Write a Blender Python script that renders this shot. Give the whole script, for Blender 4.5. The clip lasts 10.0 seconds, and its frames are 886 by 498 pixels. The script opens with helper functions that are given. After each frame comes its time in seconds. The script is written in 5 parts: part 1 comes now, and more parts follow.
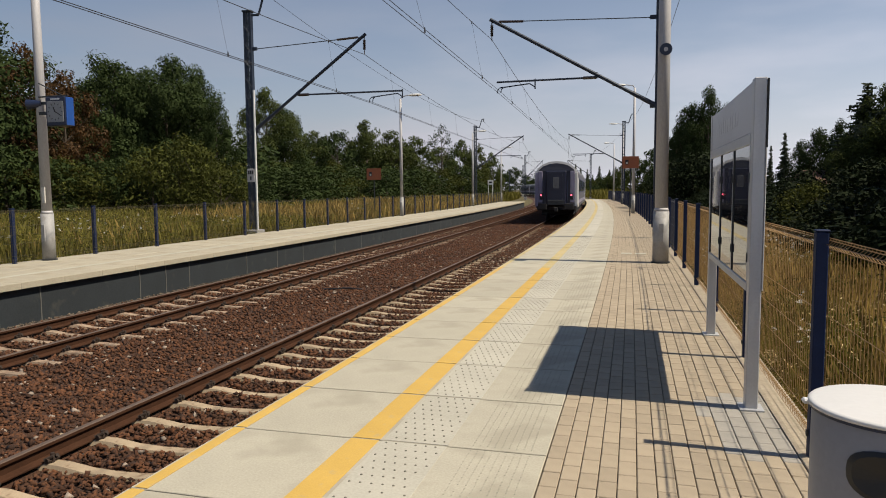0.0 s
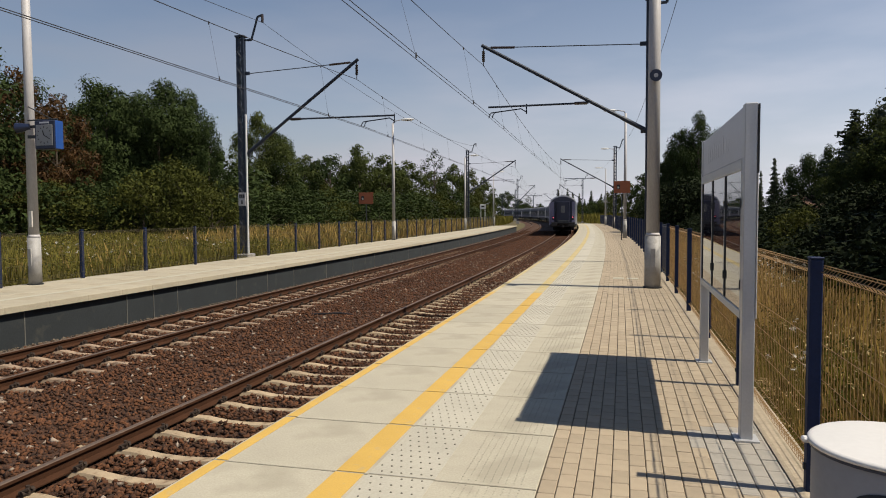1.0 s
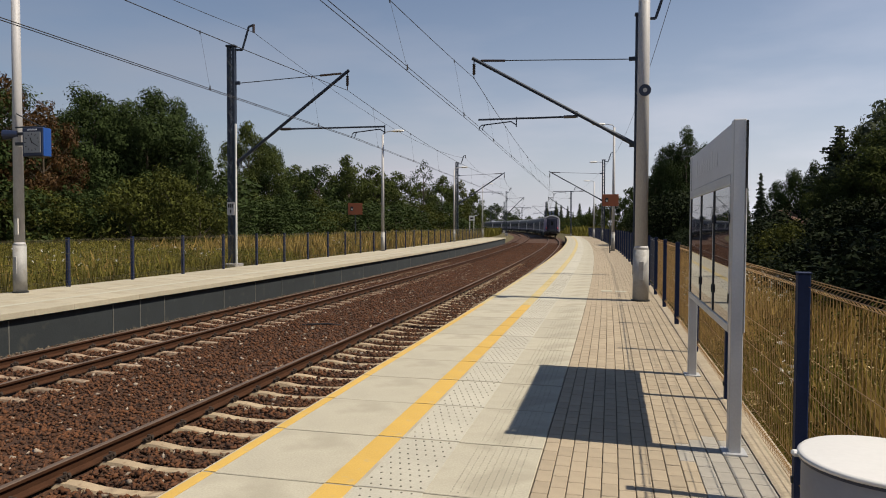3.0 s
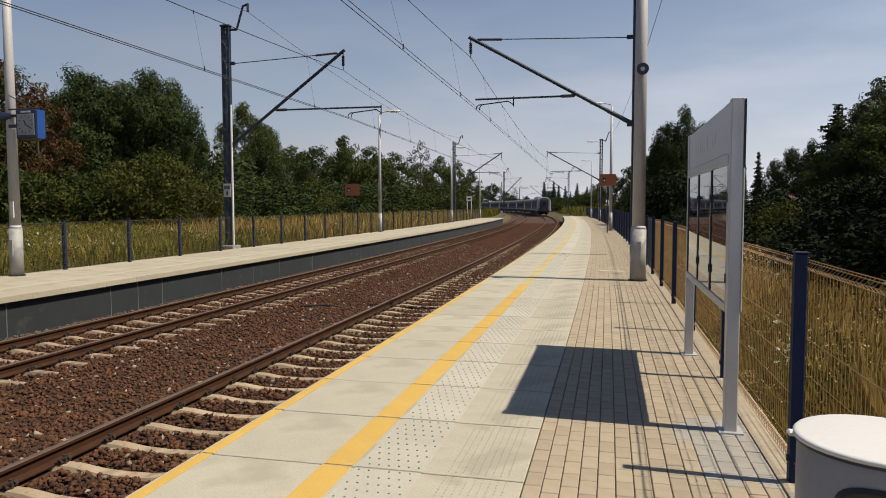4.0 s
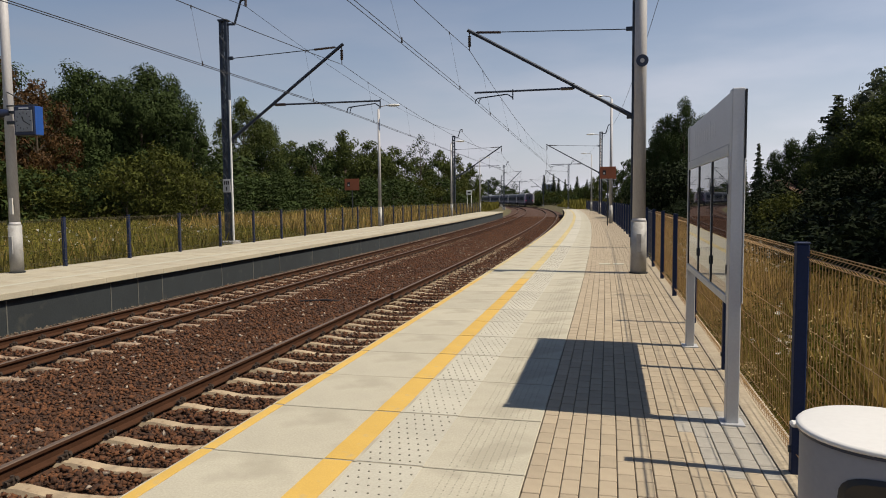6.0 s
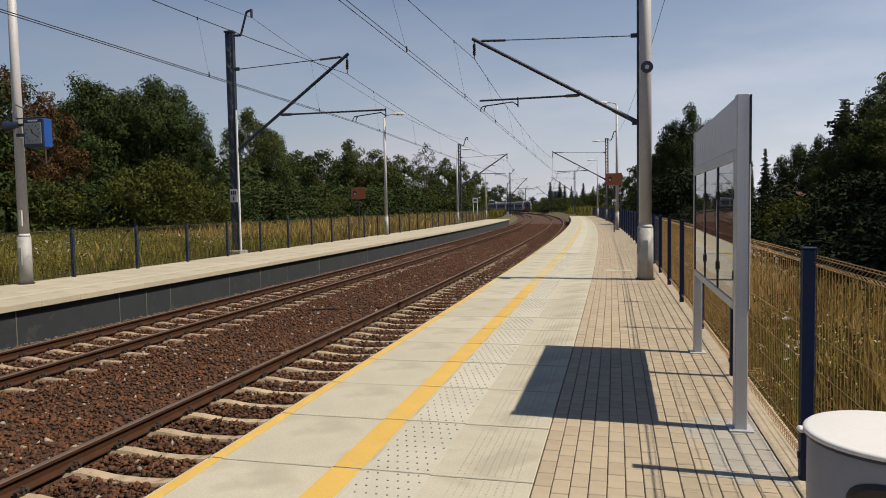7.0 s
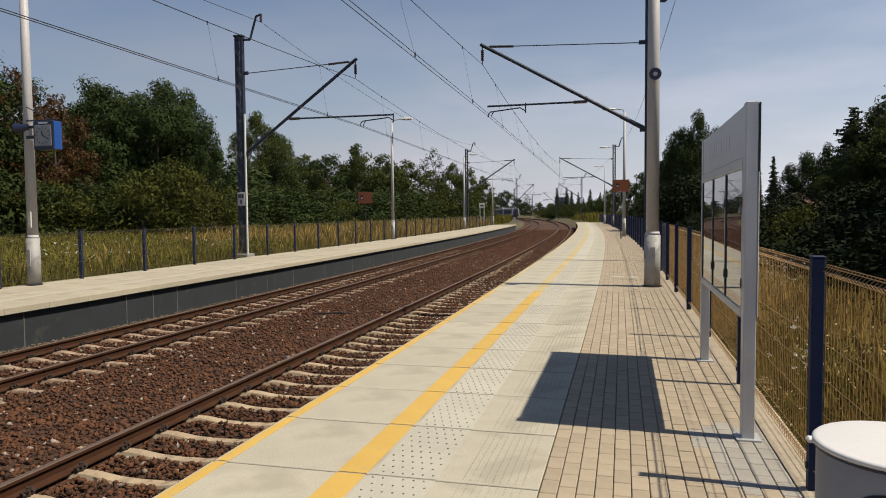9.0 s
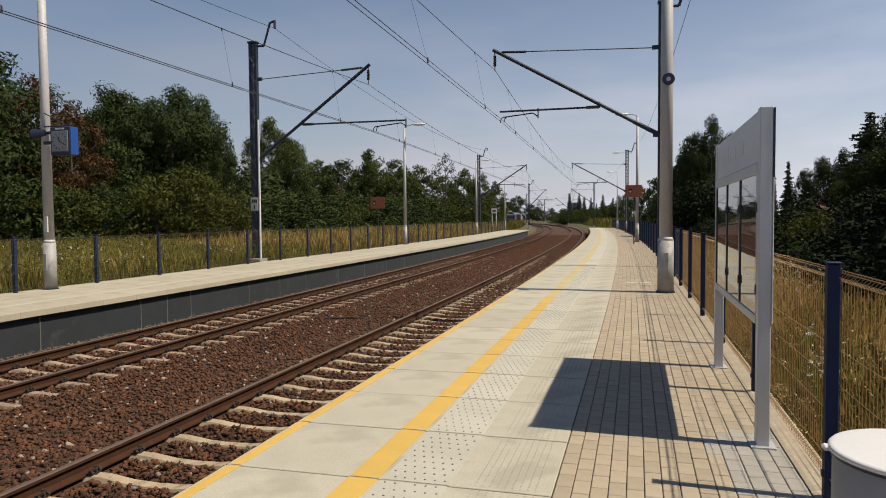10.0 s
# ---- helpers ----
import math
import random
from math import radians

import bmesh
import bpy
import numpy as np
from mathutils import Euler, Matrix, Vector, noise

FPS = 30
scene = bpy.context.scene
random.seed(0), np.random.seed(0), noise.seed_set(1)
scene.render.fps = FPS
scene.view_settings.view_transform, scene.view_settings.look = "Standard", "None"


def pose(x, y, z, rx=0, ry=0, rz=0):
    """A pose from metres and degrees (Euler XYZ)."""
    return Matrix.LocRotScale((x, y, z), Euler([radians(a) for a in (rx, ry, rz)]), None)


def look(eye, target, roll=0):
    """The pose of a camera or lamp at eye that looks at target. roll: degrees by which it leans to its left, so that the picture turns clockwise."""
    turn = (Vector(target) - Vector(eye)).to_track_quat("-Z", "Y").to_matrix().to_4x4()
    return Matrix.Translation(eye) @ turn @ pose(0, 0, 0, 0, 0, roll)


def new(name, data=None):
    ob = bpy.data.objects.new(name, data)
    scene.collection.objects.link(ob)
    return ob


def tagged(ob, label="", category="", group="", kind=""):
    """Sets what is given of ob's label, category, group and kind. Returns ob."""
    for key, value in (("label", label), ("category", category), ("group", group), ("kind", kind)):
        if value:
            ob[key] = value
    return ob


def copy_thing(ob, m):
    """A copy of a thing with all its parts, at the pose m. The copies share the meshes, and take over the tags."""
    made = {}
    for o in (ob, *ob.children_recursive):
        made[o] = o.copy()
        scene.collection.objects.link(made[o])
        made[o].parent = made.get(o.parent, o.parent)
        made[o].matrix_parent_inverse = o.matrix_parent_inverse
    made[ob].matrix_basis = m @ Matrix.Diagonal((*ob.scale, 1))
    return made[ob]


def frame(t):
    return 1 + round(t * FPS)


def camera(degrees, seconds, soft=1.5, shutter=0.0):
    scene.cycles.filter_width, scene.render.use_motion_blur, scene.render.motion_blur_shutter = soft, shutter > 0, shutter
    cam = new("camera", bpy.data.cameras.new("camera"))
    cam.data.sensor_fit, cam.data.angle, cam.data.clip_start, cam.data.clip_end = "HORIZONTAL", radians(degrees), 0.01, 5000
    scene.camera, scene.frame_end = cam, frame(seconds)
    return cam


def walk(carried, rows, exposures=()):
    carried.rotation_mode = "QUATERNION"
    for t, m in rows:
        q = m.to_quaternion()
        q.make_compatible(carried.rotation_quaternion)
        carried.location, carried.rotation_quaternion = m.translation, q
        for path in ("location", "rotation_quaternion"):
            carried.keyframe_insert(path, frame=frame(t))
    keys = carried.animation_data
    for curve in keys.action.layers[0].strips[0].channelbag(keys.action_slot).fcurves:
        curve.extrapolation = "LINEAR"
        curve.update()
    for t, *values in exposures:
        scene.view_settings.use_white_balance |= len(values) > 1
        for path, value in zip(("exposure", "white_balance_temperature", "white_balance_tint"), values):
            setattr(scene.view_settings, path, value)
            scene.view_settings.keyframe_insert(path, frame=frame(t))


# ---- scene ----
cam = camera(65.0, 10.0, soft=1.0)
ROWS = [
    (0.0, 0.008, -0.117, 1.584, 15.40, -4.85, 0.45),
    (0.5, 0.028, -0.047, 1.587, 13.75, -4.07, 0.19),
    (1.0, 0.014, -0.014, 1.595, 14.80, -2.89, 0.35),
    (1.5, 0.012, -0.001, 1.595, 15.13, -2.22, 0.27),
    (2.0, 0.010, -0.004, 1.599, 13.80, -2.06, 0.37),
    (2.5, 0.006, -0.060, 1.592, 13.72, -2.09, -0.25),
    (2.7, 0.002, -0.030, 1.600, 13.92, -1.95, -0.24),
    (3.8, -0.004, -0.027, 1.595, 13.67, -2.59, 0.04),
    (4.0, 0.001, -0.013, 1.602, 13.67, -3.55, 0.10),
    (4.5, 0.001, -0.007, 1.601, 13.41, -4.08, 0.16),
    (5.0, 0.002, -0.006, 1.600, 13.40, -4.47, 0.26),
    (5.5, 0.000, 0.000, 1.600, 13.40, -4.69, 0.46),
    (5.7, 0.000, 0.008, 1.597, 13.59, -4.45, 0.41),
    (6.8, 0.004, 0.000, 1.595, 13.94, -3.47, 1.01),
    (7.0, 0.007, -0.006, 1.597, 14.18, -3.38, 1.01),
    (7.5, 0.005, -0.006, 1.597, 14.07, -3.57, 0.72),
    (8.0, 0.001, -0.010, 1.598, 14.80, -3.11, 0.57),
    (8.5, 0.004, -0.007, 1.599, 14.88, -3.18, 0.63),
    (9.0, 0.001, -0.007, 1.599, 14.72, -2.96, 0.52),
    (9.5, 0.001, -0.009, 1.599, 15.47, -2.94, 0.50),
    (10.0, 0.000, -0.012, 1.599, 15.72, -2.52, 0.45),
]
walk(cam, [(t, pose(x, y, z, 90 + p, r, w)) for t, x, y, z, w, p, r in ROWS])

# ---- light ----
SUN_EL, SUN_AZ = radians(55.5), radians(93.0)   # azimuth clockwise from +y
sun_dir = Vector((math.cos(SUN_EL) * math.sin(SUN_AZ), math.cos(SUN_EL) * math.cos(SUN_AZ), math.sin(SUN_EL)))
world = bpy.data.worlds.new("world")
scene.world = world
world.use_nodes = True
wn = world.node_tree
sky = wn.nodes.new("ShaderNodeTexSky")
sky.sky_type, sky.sun_disc = "NISHITA", False
sky.sun_elevation, sky.sun_rotation = SUN_EL, SUN_AZ
sky.air_density, sky.dust_density, sky.ozone_density = 1.0, 0.8, 3.0
wn.nodes["Background"].inputs["Strength"].default_value = 0.072
# pale summer haze that thickens towards the horizon
tc, sep = wn.nodes.new("ShaderNodeTexCoord"), wn.nodes.new("ShaderNodeSeparateXYZ")
wn.links.new(tc.outputs["Generated"], sep.inputs[0])
inv, powr, hz = wn.nodes.new("ShaderNodeMath"), wn.nodes.new("ShaderNodeMath"), wn.nodes.new("ShaderNodeMix")
inv.operation, powr.operation, hz.data_type = "SUBTRACT", "POWER", "RGBA"
inv.use_clamp = True
inv.inputs[0].default_value = 1.0
wn.links.new(sep.outputs["Z"], inv.inputs[1])
wn.links.new(inv.outputs[0], powr.inputs[0])
powr.inputs[1].default_value = 4.9
# faint thin cloud in the haze
cl, clr = wn.nodes.new("ShaderNodeTexNoise"), wn.nodes.new("ShaderNodeMapRange")
cmap = wn.nodes.new("ShaderNodeMapping")
cmap.inputs["Scale"].default_value = (1.0, 1.0, 4.0)
wn.links.new(tc.outputs["Generated"], cmap.inputs["Vector"])
wn.links.new(cmap.outputs["Vector"], cl.inputs["Vector"])
cl.inputs["Scale"].default_value, cl.inputs["Detail"].default_value = 2.6, 5
clr.inputs["From Min"].default_value, clr.inputs["From Max"].default_value = 0.45, 0.68
clr.inputs["To Min"].default_value, clr.inputs["To Max"].default_value = 0.90, 1.55
wn.links.new(cl.outputs["Fac"], clr.inputs["Value"])
cm = wn.nodes.new("ShaderNodeMath")
cm.operation, cm.use_clamp = "MULTIPLY", True
wn.links.new(powr.outputs[0], cm.inputs[0])
wn.links.new(clr.outputs["Result"], cm.inputs[1])
wn.links.new(cm.outputs[0], hz.inputs["Factor"])
wn.links.new(sky.outputs["Color"], hz.inputs["A"])
glow, side = wn.nodes.new("ShaderNodeVectorMath"), wn.nodes.new("ShaderNodeMath")
side.operation = "MULTIPLY_ADD"
wn.links.new(sep.outputs["X"], side.inputs[0])
side.inputs[1].default_value, side.inputs[2].default_value = 0.62, 0.97
glow.operation = "SCALE"
glow.inputs[0].default_value = (7.7, 7.7, 8.6)
wn.links.new(side.outputs[0], glow.inputs["Scale"])
wn.links.new(glow.outputs[0], hz.inputs["B"])
wn.links.new(hz.outputs["Result"], wn.nodes["Background"].inputs["Color"])
sun_data = bpy.data.lights.new("sun", "SUN")
sun_data.energy, sun_data.angle, sun_data.color = 5.0, radians(0.53), (1.0, 0.895, 0.725)
sun = new("sun", sun_data)
sun.matrix_world = look(tuple(sun_dir * 60), (0, 0, 0))
scene.view_settings.exposure = 0.29

# ---- the line: a left-hand curve; d is the distance to the right of the reference line, s along it ----
RAD, RAD_2, S_1 = 1200.0, 880.0, 90.0         # the curve tightens beyond S_1


def heading(s):
    return s / RAD if s <= S_1 else S_1 / RAD + (s - S_1) / RAD_2


def on(d, s, z=0.0):
    a = heading(s)
    if s <= S_1:
        return Vector(((RAD + d) * math.cos(a) - RAD, (RAD + d) * math.sin(a), z))
    b = S_1 / RAD
    return Vector(((RAD - RAD_2) * math.cos(b) - RAD + (RAD_2 + d) * math.cos(a), (RAD - RAD_2) * math.sin(b) + (RAD_2 + d) * math.sin(a), z))


def on_many(d, s, z):
    return np.array([on(float(p), float(q), float(r))[:] for p, q, r in zip(d, s, z)])


def at(d, s, z=0.0, turn=0.0):
    return Matrix.Translation(on(d, s, z)) @ Matrix.Rotation(heading(s) + radians(turn), 4, "Z")


EDGE, BOUND, BACK = -2.59, -0.474, 1.045        # platform edge, slab border, fence
FAR_EDGE, FAR_BACK = -10.45, -13.4
AXIS_1, AXIS_2 = -4.24, -8.98                 # near and far track
RAIL = -0.62                                  # top of rail
PLAT_END, FAR_END = 108.0, 92.0


# ---- materials ----
def mat(name, base, rough=0.7, metal=0.0, vary=0.25, scale=6.0, fine=60.0, bump=0.1, spots=None, obj_rand=0.0, island=0.0, translucent=0.0, spec=0.5, bump_dist=0.01, stretch=None):
    m = bpy.data.materials.new(name)
    m.use_nodes = True
    nt = m.node_tree
    b = nt.nodes["Principled BSDF"]
    b.inputs["Roughness"].default_value, b.inputs["Metallic"].default_value = rough, metal
    b.inputs["Specular IOR Level"].default_value = spec
    co = nt.nodes.new("ShaderNodeTexCoord")
    src = co.outputs["Object"]
    if stretch:
        mp = nt.nodes.new("ShaderNodeMapping")
        mp.inputs["Scale"].default_value = stretch
        nt.links.new(src, mp.inputs["Vector"])
        src = mp.outputs["Vector"]
    n1, n2 = nt.nodes.new("ShaderNodeTexNoise"), nt.nodes.new("ShaderNodeTexNoise")
    n1.inputs["Scale"].default_value, n1.inputs["Detail"].default_value = scale, 4
    n2.inputs["Scale"].default_value, n2.inputs["Detail"].default_value = fine, 3
    for n in (n1, n2):
        nt.links.new(src, n.inputs["Vector"])
    add = nt.nodes.new("ShaderNodeMath")
    add.operation = "ADD"
    nt.links.new(n1.outputs["Fac"], add.inputs[0])
    nt.links.new(n2.outputs["Fac"], add.inputs[1])
    val = add.outputs[0]
    if obj_rand or island:
        if obj_rand:
            src_r, k = nt.nodes.new("ShaderNodeObjectInfo").outputs["Random"], obj_rand
        else:
            src_r, k = nt.nodes.new("ShaderNodeNewGeometry").outputs["Random Per Island"], island
        ma = nt.nodes.new("ShaderNodeMath")
        ma.operation = "MULTIPLY_ADD"
        nt.links.new(src_r, ma.inputs[0])
        ma.inputs[1].default_value = 2 * k
        nt.links.new(val, ma.inputs[2])
        sub = nt.nodes.new("ShaderNodeMath")
        sub.operation = "SUBTRACT"
        nt.links.new(ma.outputs[0], sub.inputs[0])
        sub.inputs[1].default_value = k
        val = sub.outputs[0]
    mr = nt.nodes.new("ShaderNodeMapRange")
    mr.inputs["From Min"].default_value, mr.inputs["From Max"].default_value = 0.6, 1.4
    nt.links.new(val, mr.inputs["Value"])
    mix = nt.nodes.new("ShaderNodeMix")
    mix.data_type = "RGBA"
    nt.links.new(mr.outputs["Result"], mix.inputs["Factor"])
    mix.inputs["A"].default_value = (*[c * (1 - vary) for c in base], 1)
    mix.inputs["B"].default_value = (*[min(1, c * (1 + vary)) for c in base], 1)
    col = mix.outputs["Result"]
    if spots:
        sc, lo, colour, amount = spots
        n3 = nt.nodes.new("ShaderNodeTexNoise")
        n3.inputs["Scale"].default_value, n3.inputs["Detail"].default_value = sc, 6
        nt.links.new(src, n3.inputs["Vector"])
        r3 = nt.nodes.new("ShaderNodeMapRange")
        r3.inputs["From Min"].default_value, r3.inputs["From Max"].default_value = lo, lo + 0.12
        r3.inputs["To Max"].default_value = amount
        nt.links.new(n3.outputs["Fac"], r3.inputs["Value"])
        mx = nt.nodes.new("ShaderNodeMix")
        mx.data_type = "RGBA"
        nt.links.new(r3.outputs["Result"], mx.inputs["Factor"])
        nt.links.new(col, mx.inputs["A"])
        mx.inputs["B"].default_value = (*colour, 1)
        col = mx.outputs["Result"]
    nt.links.new(col, b.inputs["Base Color"])
    if bump:
        bp = nt.nodes.new("ShaderNodeBump")
        bp.inputs["Strength"].default_value, bp.inputs["Distance"].default_value = bump, bump_dist
        nt.links.new(n2.outputs["Fac"], bp.inputs["Height"])
        nt.links.new(bp.outputs["Normal"], b.inputs["Normal"])
    if translucent:
        tr = nt.nodes.new("ShaderNodeBsdfTranslucent")
        nt.links.new(col, tr.inputs["Color"])
        ms = nt.nodes.new("ShaderNodeMixShader")
        ms.inputs["Fac"].default_value = translucent
        out = nt.nodes["Material Output"]
        nt.links.new(b.outputs[0], ms.inputs[1])
        nt.links.new(tr.outputs[0], ms.inputs[2])
        nt.links.new(ms.outputs[0], out.inputs["Surface"])
    return m


def glass_mat(name, tint, rough=0.02, ior=1.5):
    m = bpy.data.materials.new(name)
    m.use_nodes = True
    b = m.node_tree.nodes["Principled BSDF"]
    b.inputs["Base Color"].default_value = (*tint, 1)
    b.inputs["Roughness"].default_value = rough
    b.inputs["IOR"].default_value = ior
    b.inputs["Specular IOR Level"].default_value = 0.7
    return m


def glow_mat(name, colour, strength):
    m = bpy.data.materials.new(name)
    m.use_nodes = True
    b = m.node_tree.nodes["Principled BSDF"]
    b.inputs["Base Color"].default_value = (*colour, 1)
    b.inputs["Emission Color"].default_value = (*colour, 1)
    b.inputs["Emission Strength"].default_value = strength
    return m


M_SLAB = mat("slab_concrete", (0.374, 0.347, 0.277), 0.85, vary=0.17, scale=1.7, fine=70, bump=0.15, obj_rand=0.14, spots=(1.7, 0.52, (0.275, 0.252, 0.196), 0.7))
M_SLAB_JOIN = mat("slab_concrete_far", (0.3731, 0.3526, 0.2829), 0.85, vary=0.12, scale=3.0, fine=70, bump=0.1, island=0.12)
M_SLAB_DUSTY = mat("slab_dusty", (0.3608, 0.3239, 0.246), 0.88, vary=0.2, scale=1.3, fine=60, bump=0.12, obj_rand=0.12, spots=(1.2, 0.52, (0.2706, 0.2337, 0.164), 0.7))
M_PAVER = mat("paver", (0.316, 0.259, 0.186), 0.88, vary=0.13, scale=9.0, fine=150, bump=0.2, obj_rand=0.25)
M_PAVER_JOIN = mat("paver_joined", (0.316, 0.259, 0.186), 0.88, vary=0.13, scale=9.0, fine=150, bump=0.2, island=0.25)
M_PAVER_GREY = mat("paver_grey", (0.2952, 0.2747, 0.2419), 0.88, vary=0.12, scale=9.0, fine=150, bump=0.2, obj_rand=0.2)
M_BAND = mat("tactile_band_concrete", (0.3977, 0.3772, 0.3157), 0.8, vary=0.14, scale=2.0, fine=60, bump=0.08, obj_rand=0.2)
M_KERB = mat("kerb_concrete", (0.34, 0.285, 0.21), 0.9, vary=0.25, scale=3, fine=40, bump=0.3)
M_JOINT = mat("joint_sand", (0.105, 0.080, 0.053), 0.95, vary=0.3, scale=12, fine=160, bump=0.2)
M_YELLOW = mat("yellow_paint", (0.5002, 0.3214, 0.07216), 0.7, vary=0.10, scale=4, fine=120, bump=0.12, obj_rand=0.12, spots=(9, 0.57, (0.3772, 0.2952, 0.164), 0.6))
M_YELLOW_WORN = mat("worn_yellow_paint", (0.4346, 0.3444, 0.1558), 0.75, vary=0.15, scale=4, fine=120, bump=0.12, obj_rand=0.2, spots=(5, 0.52, (0.3854, 0.3526, 0.2624), 0.75))
M_DOT = mat("dark_stud", (0.1394, 0.1271, 0.1025), 0.9, vary=0.25, island=0.3)
M_STUD = mat("pale_stud", (0.335, 0.32, 0.262), 0.9, vary=0.2, island=0.3)
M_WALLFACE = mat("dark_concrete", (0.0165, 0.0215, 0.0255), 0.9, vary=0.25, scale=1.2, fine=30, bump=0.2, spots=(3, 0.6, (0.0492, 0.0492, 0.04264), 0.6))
# dark brown holds the shadow strip seen under the platform edge
M_NOSING_SHADOW = mat("edge_shadow_brown", (0.045, 0.033, 0.024), 0.95, vary=0.3, scale=2, fine=40, bump=0.2)
M_WALLJOINT = mat("pale_joint", (0.0984, 0.0984, 0.0902), 0.9)
M_BALLAST = mat("ballast_bed", (0.052, 0.0205, 0.0080), 0.95, vary=0.5, scale=8, fine=38, bump=1.0, bump_dist=0.04, spots=(26, 0.62, (0.1312, 0.0861, 0.0615), 0.7))
M_STONE = mat("ballast_stone", (0.072, 0.0268, 0.0094), 0.92, vary=0.65, scale=3, fine=50, bump=0.3, island=0.32)
M_GRAVEL = mat("grey_gravel", (0.105, 0.083, 0.062), 0.92, vary=0.4, scale=3, fine=50, bump=0.2, island=0.4)
M_STONE_PALE = mat("pale_stone", (0.246, 0.1968, 0.1558), 0.9, vary=0.3, island=0.3)
M_SLEEPER = mat("sleeper_concrete", (0.33, 0.255, 0.17), 0.9, vary=0.2, scale=5, fine=90, bump=0.2, obj_rand=0.2, spots=(9, 0.55, (0.1558, 0.0943, 0.0533), 0.7))
M_SLEEPER_RUST = mat("sleeper_rust_dusted", (0.285, 0.205, 0.142), 0.9, vary=0.2, scale=5, fine=90, bump=0.2, obj_rand=0.25, spots=(7, 0.53, (0.1066, 0.0533, 0.02788), 0.4))
M_RAIL = mat("rusty_rail", (0.045, 0.0195, 0.0100), 0.9, metal=0.0, vary=0.35, scale=4, fine=70, bump=0.2, spec=0.15)
M_RAILTOP = mat("rail_head", (0.15, 0.105, 0.078), 0.55, metal=0.45, vary=0.2, scale=2, fine=40, bump=0.03)
M_CLIP = mat("rusty_clip", (0.041, 0.02788, 0.02132), 0.8, metal=0.3, vary=0.3)
M_BLUE = mat("dark_blue_paint", (0.0058, 0.0145, 0.052), 0.62, vary=0.2, scale=5, fine=80, bump=0.04, spec=0.25)
M_WIRE = mat("fence_wire", (0.32, 0.195, 0.080), 0.55, metal=0.2, vary=0.25, scale=3, fine=50, bump=0)
M_WIRE_BLUE = mat("fence_wire_dark_blue", (0.0246, 0.02788, 0.0451), 0.5, vary=0.25, bump=0)
M_WIRE_FAR = mat("fence_wire_dull", (0.1066, 0.0902, 0.0492), 0.6, metal=0.2, vary=0.25, bump=0)
M_GALV = mat("galvanised", (0.40, 0.39, 0.395), 0.55, metal=0.0, vary=0.16, scale=3, fine=50, bump=0.05, spec=0.4, stretch=(1, 1, 0.25))
M_GALV_LOW = mat("galvanised_foot", (0.30, 0.295, 0.29), 0.6, metal=0.0, vary=0.22, scale=4, fine=60, bump=0.1, spots=(5, 0.55, (0.19, 0.175, 0.16), 0.6))
M_MAST = mat("mast_blue_grey", (0.0164, 0.0246, 0.04264), 0.55, metal=0.2, vary=0.25, scale=3, fine=40, bump=0.05)
M_STEEL_DARK = mat("dark_steel", (0.041, 0.0451, 0.0492), 0.5, metal=0.5, vary=0.2, bump=0.03)
M_CABLE = mat("cable", (0.0369, 0.03444, 0.0369), 0.6, metal=0.4, vary=0.15, bump=0)
M_INSUL = mat("insulator", (0.041, 0.0287, 0.0246), 0.3, vary=0.15, bump=0)
M_ALU = mat("painted_aluminium", (0.44, 0.448, 0.47), 0.42, metal=0.3, vary=0.08, scale=3, fine=60, bump=0.03)
M_NAMEPANEL = mat("grey_name_panel", (0.42, 0.425, 0.47), 0.4, metal=0.1, vary=0.07, scale=2, fine=40, bump=0.02)
M_TEXTBAR = mat("pale_lettering", (0.50, 0.505, 0.54), 0.5, vary=0.06, bump=0)
M_BACKING = mat("case_backing", (0.082, 0.0697, 0.0656), 0.8, vary=0.2, scale=5, fine=40, bump=0)
M_PAPER = mat("notice_paper", (0.451, 0.4346, 0.3936), 0.8, vary=0.08, scale=4, fine=60, bump=0.02)
M_GLASS = glass_mat("case_glass", (0.03, 0.03, 0.035), 0.02, ior=2.1)
M_WHITE = mat("bin_white", (0.5904, 0.5822, 0.574), 0.45, vary=0.05, scale=3, fine=50, bump=0.02)
M_BINBODY = mat("bin_grey_white", (0.265, 0.255, 0.262), 0.45, vary=0.07, scale=3, fine=50, bump=0.02)
M_BLACK = mat("black_plastic", (0.00984, 0.00984, 0.01148), 0.5, vary=0.2, bump=0.02)
M_ORANGE = mat("orange_sign", (0.246, 0.07216, 0.02788), 0.6, vary=0.12, scale=2, fine=30, bump=0.02)
M_SIGNBLUE = mat("clock_blue", (0.0123, 0.0615, 0.2624), 0.4, vary=0.12, bump=0.02)
M_CLOCKNAVY = mat("clock_navy", (0.00984, 0.0164, 0.0451), 0.4, vary=0.12, bump=0.02)
M_FACE = mat("clock_face", (0.205, 0.2132, 0.2255), 0.5, vary=0.05, bump=0)
M_LAMP = mat("lamp_head_white", (0.6068, 0.6068, 0.5904), 0.45, vary=0.06, bump=0)
M_BARK = mat("bark", (0.0615, 0.04756, 0.03444), 0.95, vary=0.35, scale=3, fine=20, bump=0.6, bump_dist=0.03)
M_LEAF = mat("leaf_green", (0.030, 0.0445, 0.0130), 0.8, vary=0.35, scale=0.4, fine=2, bump=0, island=0.16, translucent=0.15, spec=0.1)
# shade of the taller wood is put into this leaf colour
M_LEAF_SHADED = mat("leaf_shaded_green", (0.0125, 0.0190, 0.0065), 0.8, vary=0.4, scale=0.4, fine=2, bump=0, island=0.35, translucent=0.08, spec=0.1)
